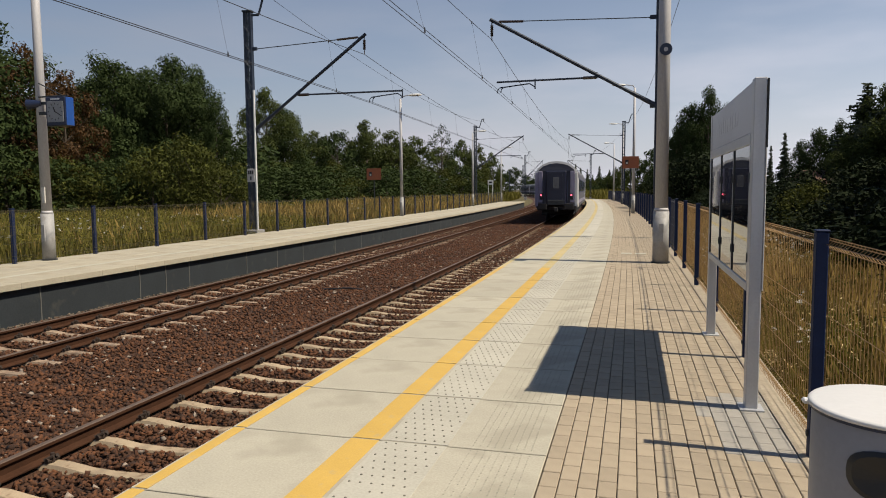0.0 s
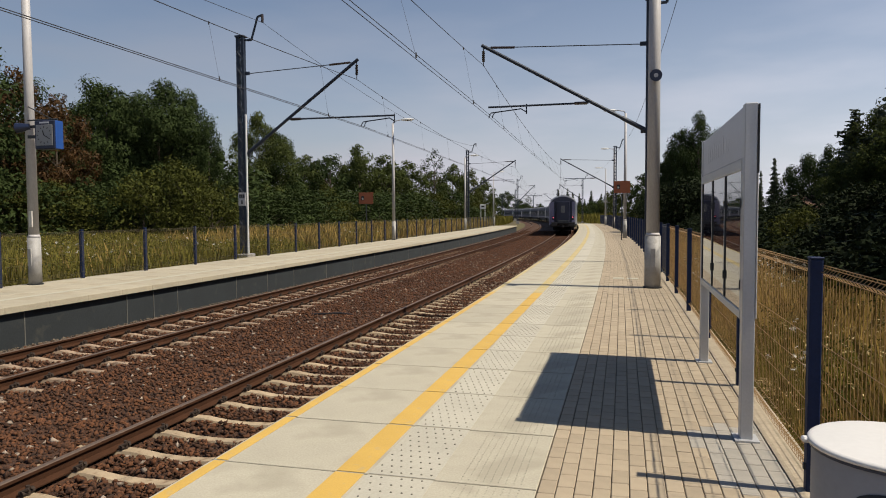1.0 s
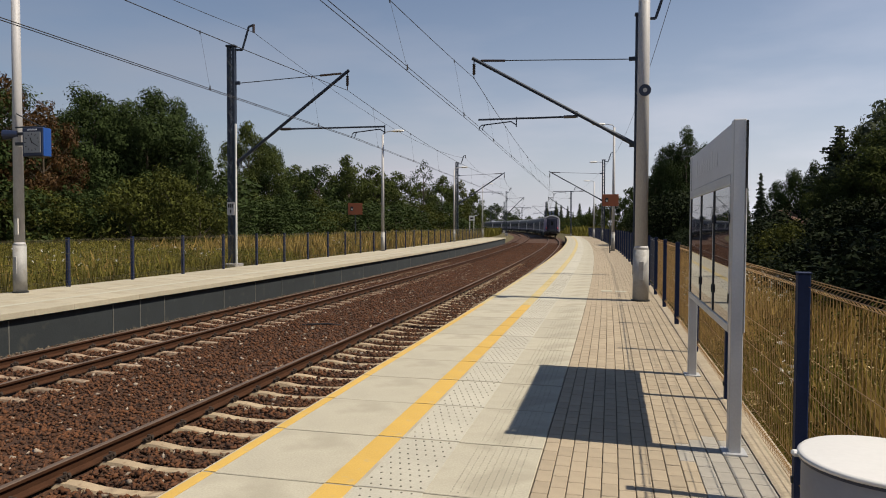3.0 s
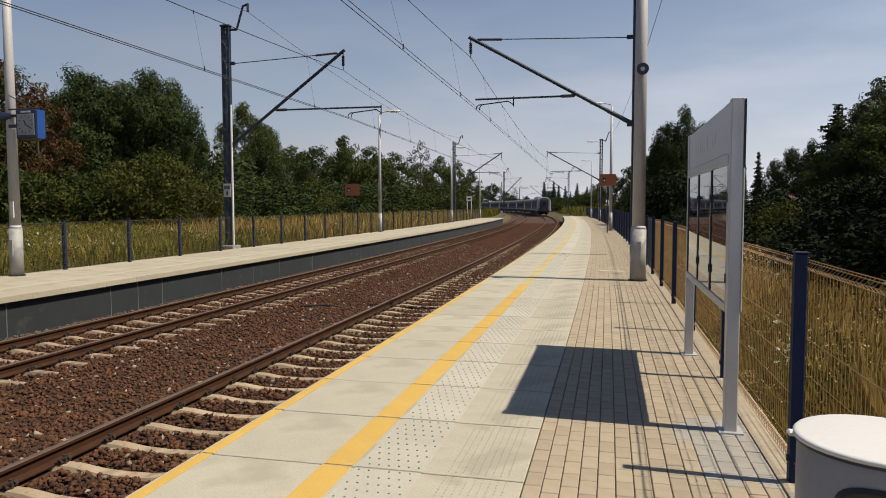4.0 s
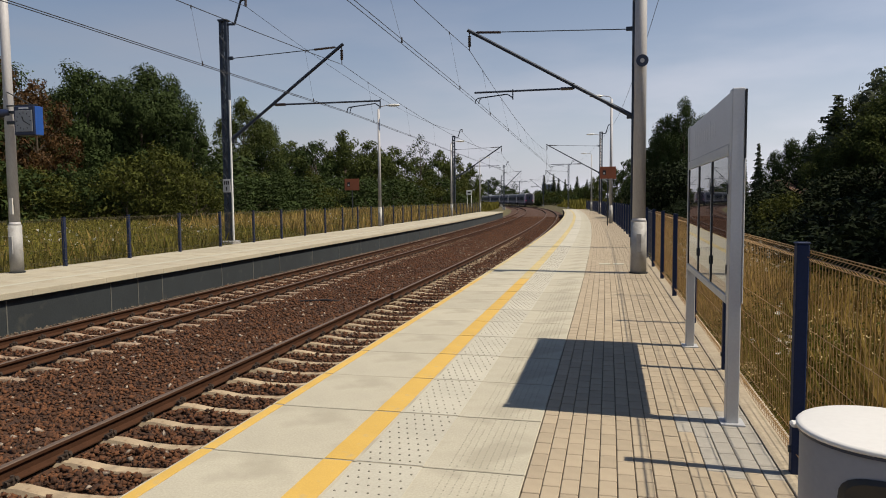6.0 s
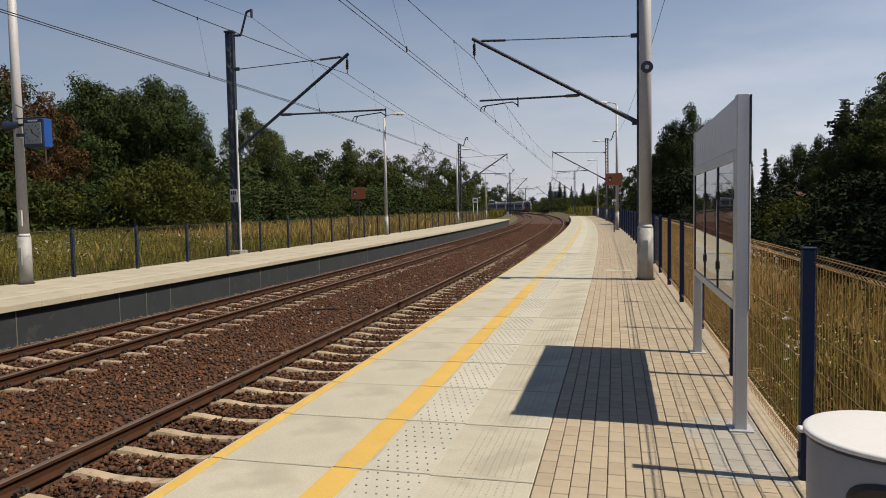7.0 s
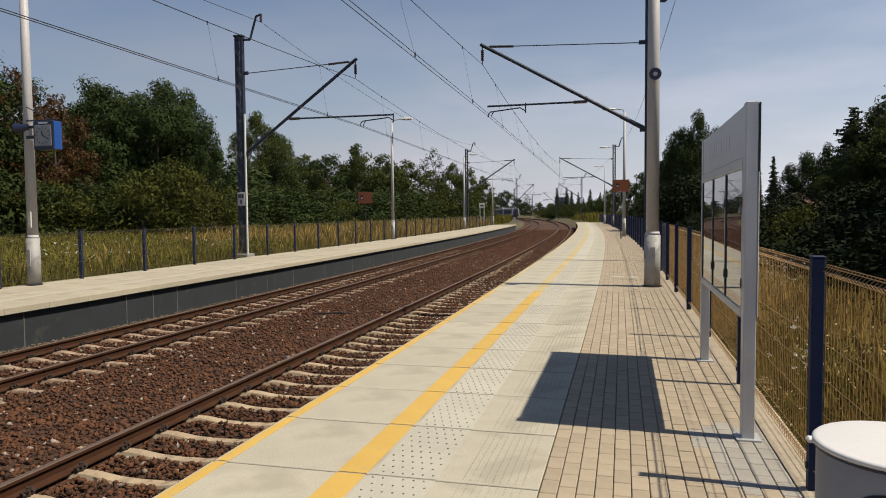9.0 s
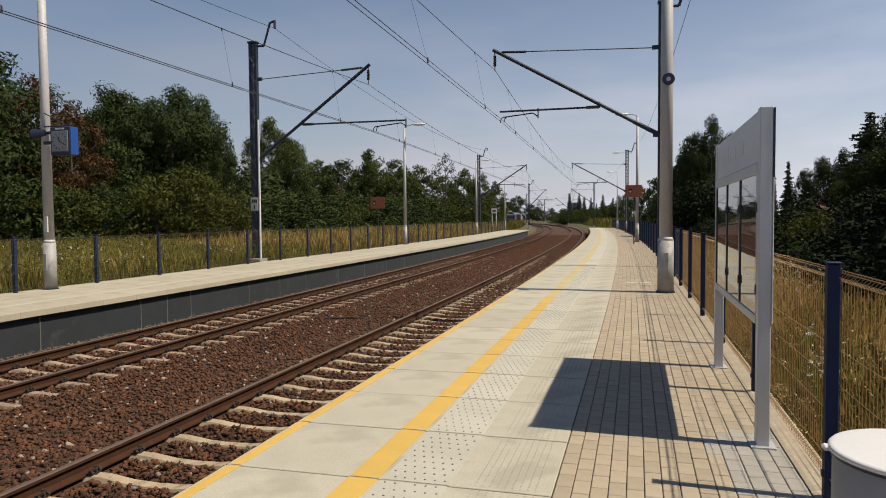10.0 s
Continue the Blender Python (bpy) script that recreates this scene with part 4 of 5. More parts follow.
# ---- plants ----
def leaf_cloud(centres, radii, per, size, rng, flat=0.7, ruffle=0.27):
    """Small bent leaf cards round each clump centre."""
    verts, faces = [], []
    for c, r in zip(centres, radii):
        n = int(per * r * r * 1.6)
        for _ in range(n):
            v = rng.normal(size=3)
            v /= np.linalg.norm(v)
            rad = r * (0.55 + 0.5 * rng.random())
            p = c + v * np.array([1, 1, flat]) * rad
            n_dir = v * 0.8 + np.array([0, 0, 0.35]) + ruffle * rng.normal(size=3)
            a = np.cross(n_dir, rng.normal(size=3))
            a /= np.linalg.norm(a) + 1e-6
            b = np.cross(n_dir, a)
            b /= np.linalg.norm(b) + 1e-6
            s = 0.79 * size * (0.5 + rng.random())
            k = len(verts)
            verts += [p - a * s - b * s * 0.6, p - a * s + b * s * 0.6, p + a * s]
            faces.append((k, k + 1, k + 2))
    return verts, faces


def make_tree(name, height, spread, seed, leaf, label, base=0.25, clumps=60, per=34, size=0.2, group="trees beside the railway", lean=0.0, sparse=0.0):
    rng = np.random.default_rng(seed)
    tr = thing(name, Matrix.Translation((0, -500 - 20 * seed, 0)), label, "tree" if name != "shrub" else "shrub", group)
    bm = bmesh.new()
    top = height * 0.8
    rod(bm, (0, 0, -0.3), (0, 0, height * 0.35), 0.022 * height, 0.016 * height, seg=8)
    rod(bm, (0, 0, height * 0.35), (lean, 0, top), 0.016 * height, 0.004 * height, seg=7)
    centres, radii = [], []
    for i in range(clumps):
        k = (i + 0.5) / clumps
        z = base + (1 - base) * k
        prof = math.sin(math.pi * min(1.0, 0.18 + 0.80 * (z - base) / (1 - base))) ** 0.7
        a = rng.random() * 2 * math.pi
        rr = spread * prof * (0.35 + 0.75 * rng.random())
        c = np.array([rr * math.cos(a), rr * math.sin(a), z * height * (0.92 + 0.12 * rng.random())])
        centres.append(c)
        radii.append(spread * (0.20 + 0.16 * rng.random()) * (0.75 if k > 0.85 else 1))
        if i % 3 == 0:
            z0 = max(0.15 * height, c[2] - rr * 0.9)
            rod(bm, (0, 0, z0), tuple(c), 0.006 * height, 0.002 * height, seg=5)
    part("trunk", bm, M_BARK, tr)
    v, f = leaf_cloud(centres, radii, per, size, rng, ruffle=0.6 if name == "shrub" else 0.27)
    soup("crown", v, f, leaf, tr)
    return tr


def make_spruce(height, spread, seed, label):
    rng = np.random.default_rng(seed)
    tr = thing("spruce", Matrix.Translation((0, -500 - 20 * seed, 0)), label, "tree", "conifers")
    part("trunk", rodded((0, 0, -0.3), (0, 0, height * 0.97), 0.018 * height, 0.003 * height, seg=7), M_BARK, tr)
    verts, faces = [], []
    tiers = 34
    for i in range(tiers):
        k = i / tiers
        z = height * (0.06 + 0.92 * k)
        ln = spread * (1 - k) ** 0.85 + 0.12
        for _ in range(int(13 - 5 * k)):
            a = rng.random() * 2 * math.pi
            l2 = ln * (0.45 + 0.75 * rng.random())
            dz = height / tiers * rng.uniform(-1.3, 1.3)
            steps = max(4, int(l2 / 0.12))
            for j in range(steps):
                u = (j + 0.5) / steps
                p = np.array([math.cos(a) * l2 * u, math.sin(a) * l2 * u, z + dz - l2 * 0.35 * u + 0.18 * l2 * u * u])
                for q in range(4):
                    d = rng.normal(size=3)
                    d /= np.linalg.norm(d)
                    d[2] = -abs(d[2]) * 0.6
                    e = np.cross(d, rng.normal(size=3))
                    e /= np.linalg.norm(e) + 1e-6
                    s = 0.46 * (0.6 + 0.8 * rng.random()) * (0.6 + 0.5 * (1 - k))
                    n = len(verts)
                    verts += [p, p + d * s + e * s * 0.26, p + d * s - e * s * 0.26]
                    faces.append((n, n + 1, n + 2))
    soup("crown", verts, faces, M_NEEDLE, tr)
    return tr


LOCUST = "tall dark green deciduous tree with an uneven crown"
protos = {
    "a": make_tree("tree", 12.0, 4.6, 1, M_LEAF, LOCUST, 0.10, 100, 95, 0.15),
    "b": make_tree("tree", 12.0, 4.0, 2, M_LEAF, LOCUST, 0.10, 95, 95, 0.15),
    "c": make_tree("tree", 12.0, 5.2, 3, M_LEAF, LOCUST, 0.08, 110, 90, 0.15),
    "mid": make_tree("tree", 12.0, 4.6, 12, M_LEAF_MID, "mid-green deciduous tree with a soft crown", 0.08, 100, 90, 0.15),
    "a_far": make_tree("tree", 12.0, 4.6, 21, M_LEAF, LOCUST, 0.10, 90, 24, 0.28),
    "b_far": make_tree("tree", 12.0, 4.0, 22, M_LEAF, LOCUST, 0.10, 80, 26, 0.28),
    "c_far": make_tree("tree", 12.0, 5.2, 23, M_LEAF, LOCUST, 0.08, 95, 22, 0.28),
    "mid_far": make_tree("tree", 12.0, 4.6, 24, M_LEAF_MID, "mid-green deciduous tree with a soft crown", 0.08, 90, 26, 0.28),
    "brown": make_tree("tree", 12.0, 3.6, 4, M_LEAF_BROWN, "deciduous tree with brown withered foliage", 0.10, 90, 95, 0.15),
    "light": make_tree("tree", 12.0, 3.6, 5, M_LEAF_LIGHT, "lighter green slender deciduous tree", 0.06, 80, 58, 0.19),
    "thin": make_tree("tree", 12.0, 3.4, 6, M_LEAF, "thin-crowned tree with sky showing through", 0.35, 40, 26, 0.18),
    "bush": make_tree("shrub", 4.5, 2.9, 7, M_LEAF_LIGHT, "rounded light green shrub in the meadow", 0.0, 60, 70, 0.13, "shrubs beside the railway"),
    "bushdark": make_tree("shrub", 4.5, 3.1, 8, M_LEAF_SHADED, "dense shrub at the wood's edge, shade put into its dark green", 0.0, 60, 60, 0.15, "shrubs beside the railway"),
    "bushmid": make_tree("shrub", 4.5, 3.1, 28, M_LEAF, "dense green shrub at the wood's edge", 0.0, 60, 60, 0.15, "shrubs beside the railway"),
    "pine": make_tree("pine", 12.0, 4.0, 11, M_NEEDLE, "dark pine with irregular feathery branches", 0.15, 75, 46, 0.24, "conifers", lean=0.5),
    "spruce": make_spruce(12.0, 2.8, 9, "dark green pointed spruce"),
    "spruce2": make_spruce(12.0, 3.6, 10, "dark green broad spruce with drooping branches"),
}
BASE_H = {k: (4.5 if "bush" in k else 12.0) for k in protos}
used = set()


def plant(kind, x, y, height, wide=1.0, turn=None, z=-0.25):
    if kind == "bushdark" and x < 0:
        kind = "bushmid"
    if y > 95 and kind + "_far" in protos:
        kind += "_far"
    k = height / BASE_H[kind]
    m = Matrix.Translation((x, y, z)) @ Matrix.Rotation(radians(random.uniform(0, 360) if turn is None else turn), 4, "Z") @ Matrix.Diagonal((k * wide, k * wide, k, 1))
    ob = protos[kind]
    if kind not in used:
        used.add(kind)
        ob.matrix_basis = m
        return ob
    made = copy_thing(ob, Matrix.Identity(4))
    made.matrix_basis = m
    return made


# left wood and the shrubs before it: kind, x, y, height, width factor
for kind, x, y, h, w in (
    ("c", -41.8, 34.2, 13.2, 1.00), ("a", -47.5, 40.1, 14.4, 1.10), ("brown", -40.6, 39.5, 11.7, 0.78), ("brown", -41.3, 43.2, 10.6, 0.75),
    ("b", -49.8, 49.8, 10.3, 1.00), ("a", -43.7, 51.3, 13.3, 0.78), ("c", -40.6, 54.1, 13.4, 0.80), ("b", -39.2, 56.4, 12.9, 0.72),
    ("b", -36.2, 55.1, 10.0, 0.55), ("c", -48.7, 60.4, 13.5, 1.00), ("a", -55.2, 60.9, 13.1, 1.00), ("mid", -40.0, 70.7, 12.9, 0.72),
    ("a", -38.7, 73.0, 11.2, 0.70), ("bushdark", -43.1, 72.0, 6.2, 1.00), ("mid", -50.3, 103.1, 11.0, 0.90), ("a", -46.2, 104.1, 11.4, 0.90),
    ("mid", -42.8, 108.0, 12.8, 0.75), ("mid", -39.8, 111.8, 11.4, 0.90), ("mid", -37.0, 116.6, 10.8, 0.90), ("thin", -33.4, 120.5, 13.3, 0.80),
    ("mid", -31.0, 124.2, 10.5, 0.80), ("light", -28.4, 126.9, 10.2, 0.80), ("mid", -26.8, 133.4, 8.6, 0.70), ("c", -54.8, 115.5, 10.6, 1.30),
    ("mid", -49.8, 121.8, 10.9, 1.30), ("mid", -44.3, 128.2, 10.6, 1.30), ("mid", -38.3, 134.8, 10.0, 1.30), ("light", -39.8, 88.2, 6.2, 1.00),
    ("light", -41.8, 84.6, 5.7, 0.90),
    ("bush", -33.9, 43.3, 4.9, 1.00), ("bush", -31.4, 42.9, 5.6, 0.90), ("bush", -29.1, 42.4, 5.0, 0.90), ("bush", -27.3, 41.8, 3.5, 1.00),
    ("bushdark", -37.5, 44.5, 4.2, 1.20), ("bushdark", -38.0, 42.3, 4.3, 1.20), ("bush", -37.2, 38.4, 4.0, 1.10), ("bush", -39.3, 37.9, 4.3, 1.20),
    ("bushdark", -39.3, 35.9, 4.9, 1.20), ("bushdark", -33.3, 53.7, 3.6, 1.20), ("bushdark", -35.7, 63.5, 4.3, 1.50), ("bushdark", -35.9, 68.6, 4.4, 1.50),
    ("bushdark", -35.7, 73.7, 4.6, 1.40), ("bush", -35.3, 79.0, 4.4, 1.20), ("bushdark", -36.5, 89.0, 5.0, 1.50), ("bushdark", -34.5, 94.6, 4.9, 1.50),
    ("bushdark", -32.1, 100.3, 4.9, 1.50), ("bush", -30.2, 107.9, 5.0, 1.40), ("bushdark", -28.2, 114.6, 5.2, 1.40), ("bush", -26.2, 121.2, 5.0, 1.20),
     ("bushdark", -47.9, 50.3, 6.5, 1.60), ("bushdark", -44.1, 55.3, 6.5, 1.60), ("bushdark", -40.3, 58.3, 7.4, 1.60),
):
    plant(kind, x, y, h, w)
# far end of the line and the slope on the outer side of the curve
for kind, x, y, h, w in (
    ("light", -41.9, 319.0, 5.2, 1.30), ("b", -36.7, 309.9, 5.3, 1.40), ("light", -31.7, 300.8, 5.7, 1.40), ("c", -47.7, 338.1, 6.5, 1.40),
    ("b", -70.4, 373.9, 13.0, 1.30), ("c", -64.5, 385.5, 13.3, 1.20), ("a", -58.7, 397.2, 9.3, 1.30), ("thin", -57.3, 418.1, 12.4, 0.80),
    ("b", -50.7, 419.7, 7.6, 1.40), ("c", -42.1, 411.5, 6.7, 1.30), ("a", -76.6, 362.1, 13.7, 1.20), ("c", -81.6, 350.6, 13.4, 1.20),
    ("spruce", -31.3, 331.8, 12.9, 0.80), ("spruce", -27.5, 337.8, 13.8, 0.80), ("spruce", -24.8, 333.3, 11.8, 0.80), ("spruce", -21.4, 329.0, 11.1, 0.80),
    ("spruce", -18.7, 324.5, 8.4, 0.80), ("spruce", -15.8, 325.2, 12.2, 0.90), ("spruce2", -10.7, 305.8, 10.1, 0.90), ("spruce", -30.1, 342.4, 9.1, 0.90),
    ("bush", -22.6, 215.6, 3.4, 1.60), ("bushdark", -19.6, 211.2, 4.0, 1.60), ("bush", -16.2, 206.9, 3.7, 1.60), ("bushdark", -13.1, 202.5, 4.2, 1.60),
    ("bush", -9.9, 193.0, 4.3, 1.60), ("bushdark", -6.9, 183.4, 4.8, 1.60), ("light", -3.8, 153.3, 6.4, 0.90), ("bushdark", -9.9, 218.7, 3.6, 1.80),
    ("bush", -25.9, 225.1, 2.7, 1.40),
    ("mid", -5.7, 152.8, 4.3, 0.90), ("mid", -2.2, 128.0, 5.7, 0.80), ("light", -8.3, 167.6, 1.9, 1.10), ("mid", 0.3, 111.1, 6.2, 0.75), ("b", 1.9, 101.2, 7.2, 0.70),
    ("a", 4.5, 122, 6.8, 1.0), ("b", 3.5, 108, 6.6, 1.0), ("light", 5.5, 98, 5.6, 1.1), ("c", 5.5, 90, 7.2, 0.9), ("b", 5.2, 78, 6.6, 1.0), ("bush", 2.6, 118, 3.2, 1.2), ("bush", 3.2, 104, 3.0, 1.1), ("bushdark", 4.2, 84, 4.2, 1.1), ("bushdark", 5.0, 70, 4.6, 1.1),
):
    plant(kind, x, y, h, w)
# low hedge of brush behind the strip of dry grass, leaves darkened for shade
s_h = 3.0
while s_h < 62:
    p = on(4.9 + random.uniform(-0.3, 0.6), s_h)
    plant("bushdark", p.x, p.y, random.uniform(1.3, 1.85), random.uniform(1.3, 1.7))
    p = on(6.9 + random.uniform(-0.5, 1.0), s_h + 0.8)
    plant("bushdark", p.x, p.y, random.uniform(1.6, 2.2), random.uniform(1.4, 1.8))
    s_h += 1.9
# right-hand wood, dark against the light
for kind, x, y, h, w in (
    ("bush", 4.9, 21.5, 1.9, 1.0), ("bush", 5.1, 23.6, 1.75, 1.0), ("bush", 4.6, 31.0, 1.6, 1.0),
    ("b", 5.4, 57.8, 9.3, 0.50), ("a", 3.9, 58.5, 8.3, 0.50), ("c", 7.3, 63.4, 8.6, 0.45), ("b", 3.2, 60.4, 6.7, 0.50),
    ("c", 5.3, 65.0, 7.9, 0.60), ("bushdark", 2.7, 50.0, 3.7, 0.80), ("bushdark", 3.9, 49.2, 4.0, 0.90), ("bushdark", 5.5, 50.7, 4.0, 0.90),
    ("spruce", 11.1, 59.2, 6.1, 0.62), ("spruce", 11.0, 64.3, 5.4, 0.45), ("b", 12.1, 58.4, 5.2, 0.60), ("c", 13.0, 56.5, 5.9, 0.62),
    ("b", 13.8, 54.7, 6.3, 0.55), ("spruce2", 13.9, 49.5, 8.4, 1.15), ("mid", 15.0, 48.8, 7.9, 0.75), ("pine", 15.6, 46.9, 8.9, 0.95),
    # mid and light kinds here also carry haze over the trees in their green
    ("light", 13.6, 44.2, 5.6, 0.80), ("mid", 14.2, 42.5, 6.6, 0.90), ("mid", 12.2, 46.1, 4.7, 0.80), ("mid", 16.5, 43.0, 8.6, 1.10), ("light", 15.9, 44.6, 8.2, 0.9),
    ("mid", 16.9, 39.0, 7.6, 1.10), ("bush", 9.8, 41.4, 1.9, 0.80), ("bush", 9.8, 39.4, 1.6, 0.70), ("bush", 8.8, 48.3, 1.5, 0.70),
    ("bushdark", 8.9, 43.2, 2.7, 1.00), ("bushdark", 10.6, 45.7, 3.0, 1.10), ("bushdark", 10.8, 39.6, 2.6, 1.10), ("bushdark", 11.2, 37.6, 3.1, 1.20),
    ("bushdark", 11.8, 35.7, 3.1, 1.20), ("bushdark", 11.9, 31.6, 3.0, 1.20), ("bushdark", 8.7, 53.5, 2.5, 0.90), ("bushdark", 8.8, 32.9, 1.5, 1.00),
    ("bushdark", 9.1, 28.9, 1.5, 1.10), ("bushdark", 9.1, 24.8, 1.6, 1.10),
    # unseen rows beyond the right edge of view, added to shade the hedge
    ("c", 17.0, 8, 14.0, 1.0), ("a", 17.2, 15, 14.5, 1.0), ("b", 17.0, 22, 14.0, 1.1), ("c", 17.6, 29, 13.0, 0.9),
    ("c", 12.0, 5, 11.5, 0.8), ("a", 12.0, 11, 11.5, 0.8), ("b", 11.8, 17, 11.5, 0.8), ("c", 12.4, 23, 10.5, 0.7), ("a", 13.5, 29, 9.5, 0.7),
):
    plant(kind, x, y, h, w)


def make_grass(name, d0, d1, s0, s1, count, height, material, seed, label, power=1.0, wide=0.012):
    rng = np.random.default_rng(seed)
    s = s0 + (s1 - s0) * rng.random(count) ** power
    d = d0 + (d1 - d0) * rng.random(count) ** 1.2
    patch = np.array([noise.noise((a * 0.35, b * 0.35, seed)) for a, b in zip(d, s)])
    h = height * (0.45 + 0.75 * rng.random(count)) * (1 + 0.7 * patch)
    if d0 > 0:
        h = h * np.clip((d - 0.9) / 1.0, 0.35, 1.0)
    base = on_many(d, s, np.full(count, -0.24))
    ang = rng.random(count) * 2 * math.pi
    dist = np.maximum(1.0, np.hypot(base[:, 0], base[:, 1]) / 20)
    side = np.stack([np.cos(ang), np.sin(ang), np.zeros(count)], 1) * (wide * dist)[:, None]
    lean = np.stack([rng.normal(size=count), rng.normal(size=count), np.zeros(count)], 1) * (h * np.minimum(0.12, np.abs(d - (1.0 if d0 > 0 else -13.4)) * 0.3))[:, None]
    up = np.stack([np.zeros(count), np.zeros(count), h], 1)
    v = np.stack([base - side, base + side, base + up * 0.65 + lean * 0.35 + side * 0.7, base + up + lean * 1.1], 1).reshape(-1, 3)
    i = np.arange(count) * 4
    f = np.concatenate([np.stack([i, i + 1, i + 2], 1), np.stack([i, i + 2, i + 3], 1)]).tolist()
    return tagged(soup(name, v.tolist(), f, material), label, "grass", kind="stuff")


def make_herbs(name, d0, d1, s0, s1, count, top, size, material, seed, label, power=1.0):
    """Small leaves and broken stalks at all heights between the blades."""
    rng = np.random.default_rng(seed)
    s = s0 + (s1 - s0) * rng.random(count) ** power
    d = d0 + (d1 - d0) * rng.random(count) ** 1.4
    patch = np.array([noise.noise((a * 0.7, b * 0.7, seed)) for a, b in zip(d, s)])
    room = np.clip(np.abs(d - d0) / 0.5, 0.35, 1.0)
    z = -0.22 + (top + 0.22) * rng.random(count) ** 0.8 * (0.72 + 0.75 * patch) * room
    c = on_many(d, s, z)
    a = rng.normal(size=(count, 3))
    a /= np.linalg.norm(a, axis=1)[:, None]
    b = np.cross(a, rng.normal(size=(count, 3)))
    b /= np.linalg.norm(b, axis=1)[:, None] + 1e-6
    k = (size * (0.5 + rng.random(count)) * np.maximum(1.0, np.hypot(c[:, 0], c[:, 1]) / 26))[:, None]
    v = np.stack([c - a * k - b * k * 0.45, c - a * k + b * k * 0.45, c + a * k], 1).reshape(-1, 3)
    f = np.arange(count * 3).reshape(-1, 3).tolist()
    return tagged(soup(name, v.tolist(), f, material), label, "weeds", kind="stuff")


make_grass("meadow_grass", -13.9, -44, 4, 110, 110000, 0.62, M_GRASS_L, 21, "tall yellow-green meadow grass behind the opposite fence", 1.3, 0.0038)
make_herbs("meadow_weeds", -13.6, -34, 5, 90, 130000, 0.66, 0.034, M_GRASS_L, 41, "leafy green weeds among the meadow grass", 1.3)
make_herbs("dark_weeds", -13.6, -34, 5, 90, 90000, 0.52, 0.038, M_LEAF_LIGHT, 42, "darker leafy weeds low in the meadow", 1.3)
make_herbs("straw", 1.17, 3.2, 2.6, 34, 45000, 0.62, 0.012, M_STRAW, 43, "broken straw and dry seed heads among the grass", 1.8)
make_herbs("low_weeds", 1.17, 3.8, 2.6, 40, 80000, 0.50, 0.019, M_LEAF_LIGHT, 44, "low green weeds among the dry grass", 1.8)
make_grass("dry_grass", 1.18, 3.7, 2.6, 60, 46000, 0.56, M_GRASS_R, 22, "tall dry golden grass behind the platform fence", 1.7, 0.0026)
make_grass("green_grass", 1.22, 3.9, 2.6, 50, 40000, 0.46, M_GRASS_L, 26, "greener grass among the dry stalks behind the fence", 1.6, 0.0028)
make_grass("brown_grass", -14.2, -40, 6, 90, 12000, 0.62, M_GRASS_R, 27, "patches of dry brown grass in the meadow", 1.3, 0.0038)
make_grass("fence_grass", 1.16, 2.3, 2.4, 13, 36000, 0.62, M_GRASS_L, 51, "upright green-yellow grass close behind the fence", 1.3, 0.0017)
make_grass("fence_straw", 1.16, 2.6, 2.4, 16, 12000, 0.70, M_GRASS_R, 52, "upright dry golden stalks close behind the fence", 1.3, 0.0014)
make_grass("golden_verge", -13.75, -23, 31, 94, 30000, 0.88, M_GRASS_R, 53, "tall golden dry grass along the opposite fence", 1.0, 0.006)
make_grass("slope_grass", 0.5, 14, 105, 175, 14000, 1.3, M_GRASS_L, 23, "yellow-green grass beyond the platform's end", 1.0, 0.02)
make_grass("bank_grass", -14, -26, 90, 200, 12000, 1.0, M_GRASS_L, 24, "yellow-green grass on the inner side of the curve", 1.0, 0.02)


def make_flowers(name, d0, d1, s0, s1, count, seed, zlo, zhi, size):
    rng = np.random.default_rng(seed)
    verts, faces = [], []
    tries = 0
    while len(faces) < count * 4 and tries < count * 8:
        tries += 1
        s, d = s0 + (s1 - s0) * rng.random() ** 1.4, d0 + (d1 - d0) * rng.random()
        if noise.noise((d * 0.3, s * 0.3, seed)) < 0.0:
            continue
        c = on(d, s, rng.uniform(zlo, zhi))
        for _ in range(4):
            p = c + Vector(rng.normal(size=3) * size * 0.6)
            a, b = Vector(rng.normal(size=3)), Vector(rng.normal(size=3))
            a.z *= 0.4
            b.z *= 0.4
            a, b = a.normalized() * size, b.normalized() * size
            k = len(verts)
            verts += [p - a, p - b, p + a, p + b]
            faces.append((k, k + 1, k + 2, k + 3))
    return tagged(soup(name, verts, faces, M_FLOWER), "white umbel flowers scattered in the tall grass", "flowers", kind="stuff")


make_flowers("meadow_flowers", -14, -27, 14, 75, 260, 31, 0.22, 0.70, 0.036)
make_flowers("dry_meadow_flowers", 1.4, 4.2, 3.0, 24, 650, 32, 0.05, 0.62, 0.020)


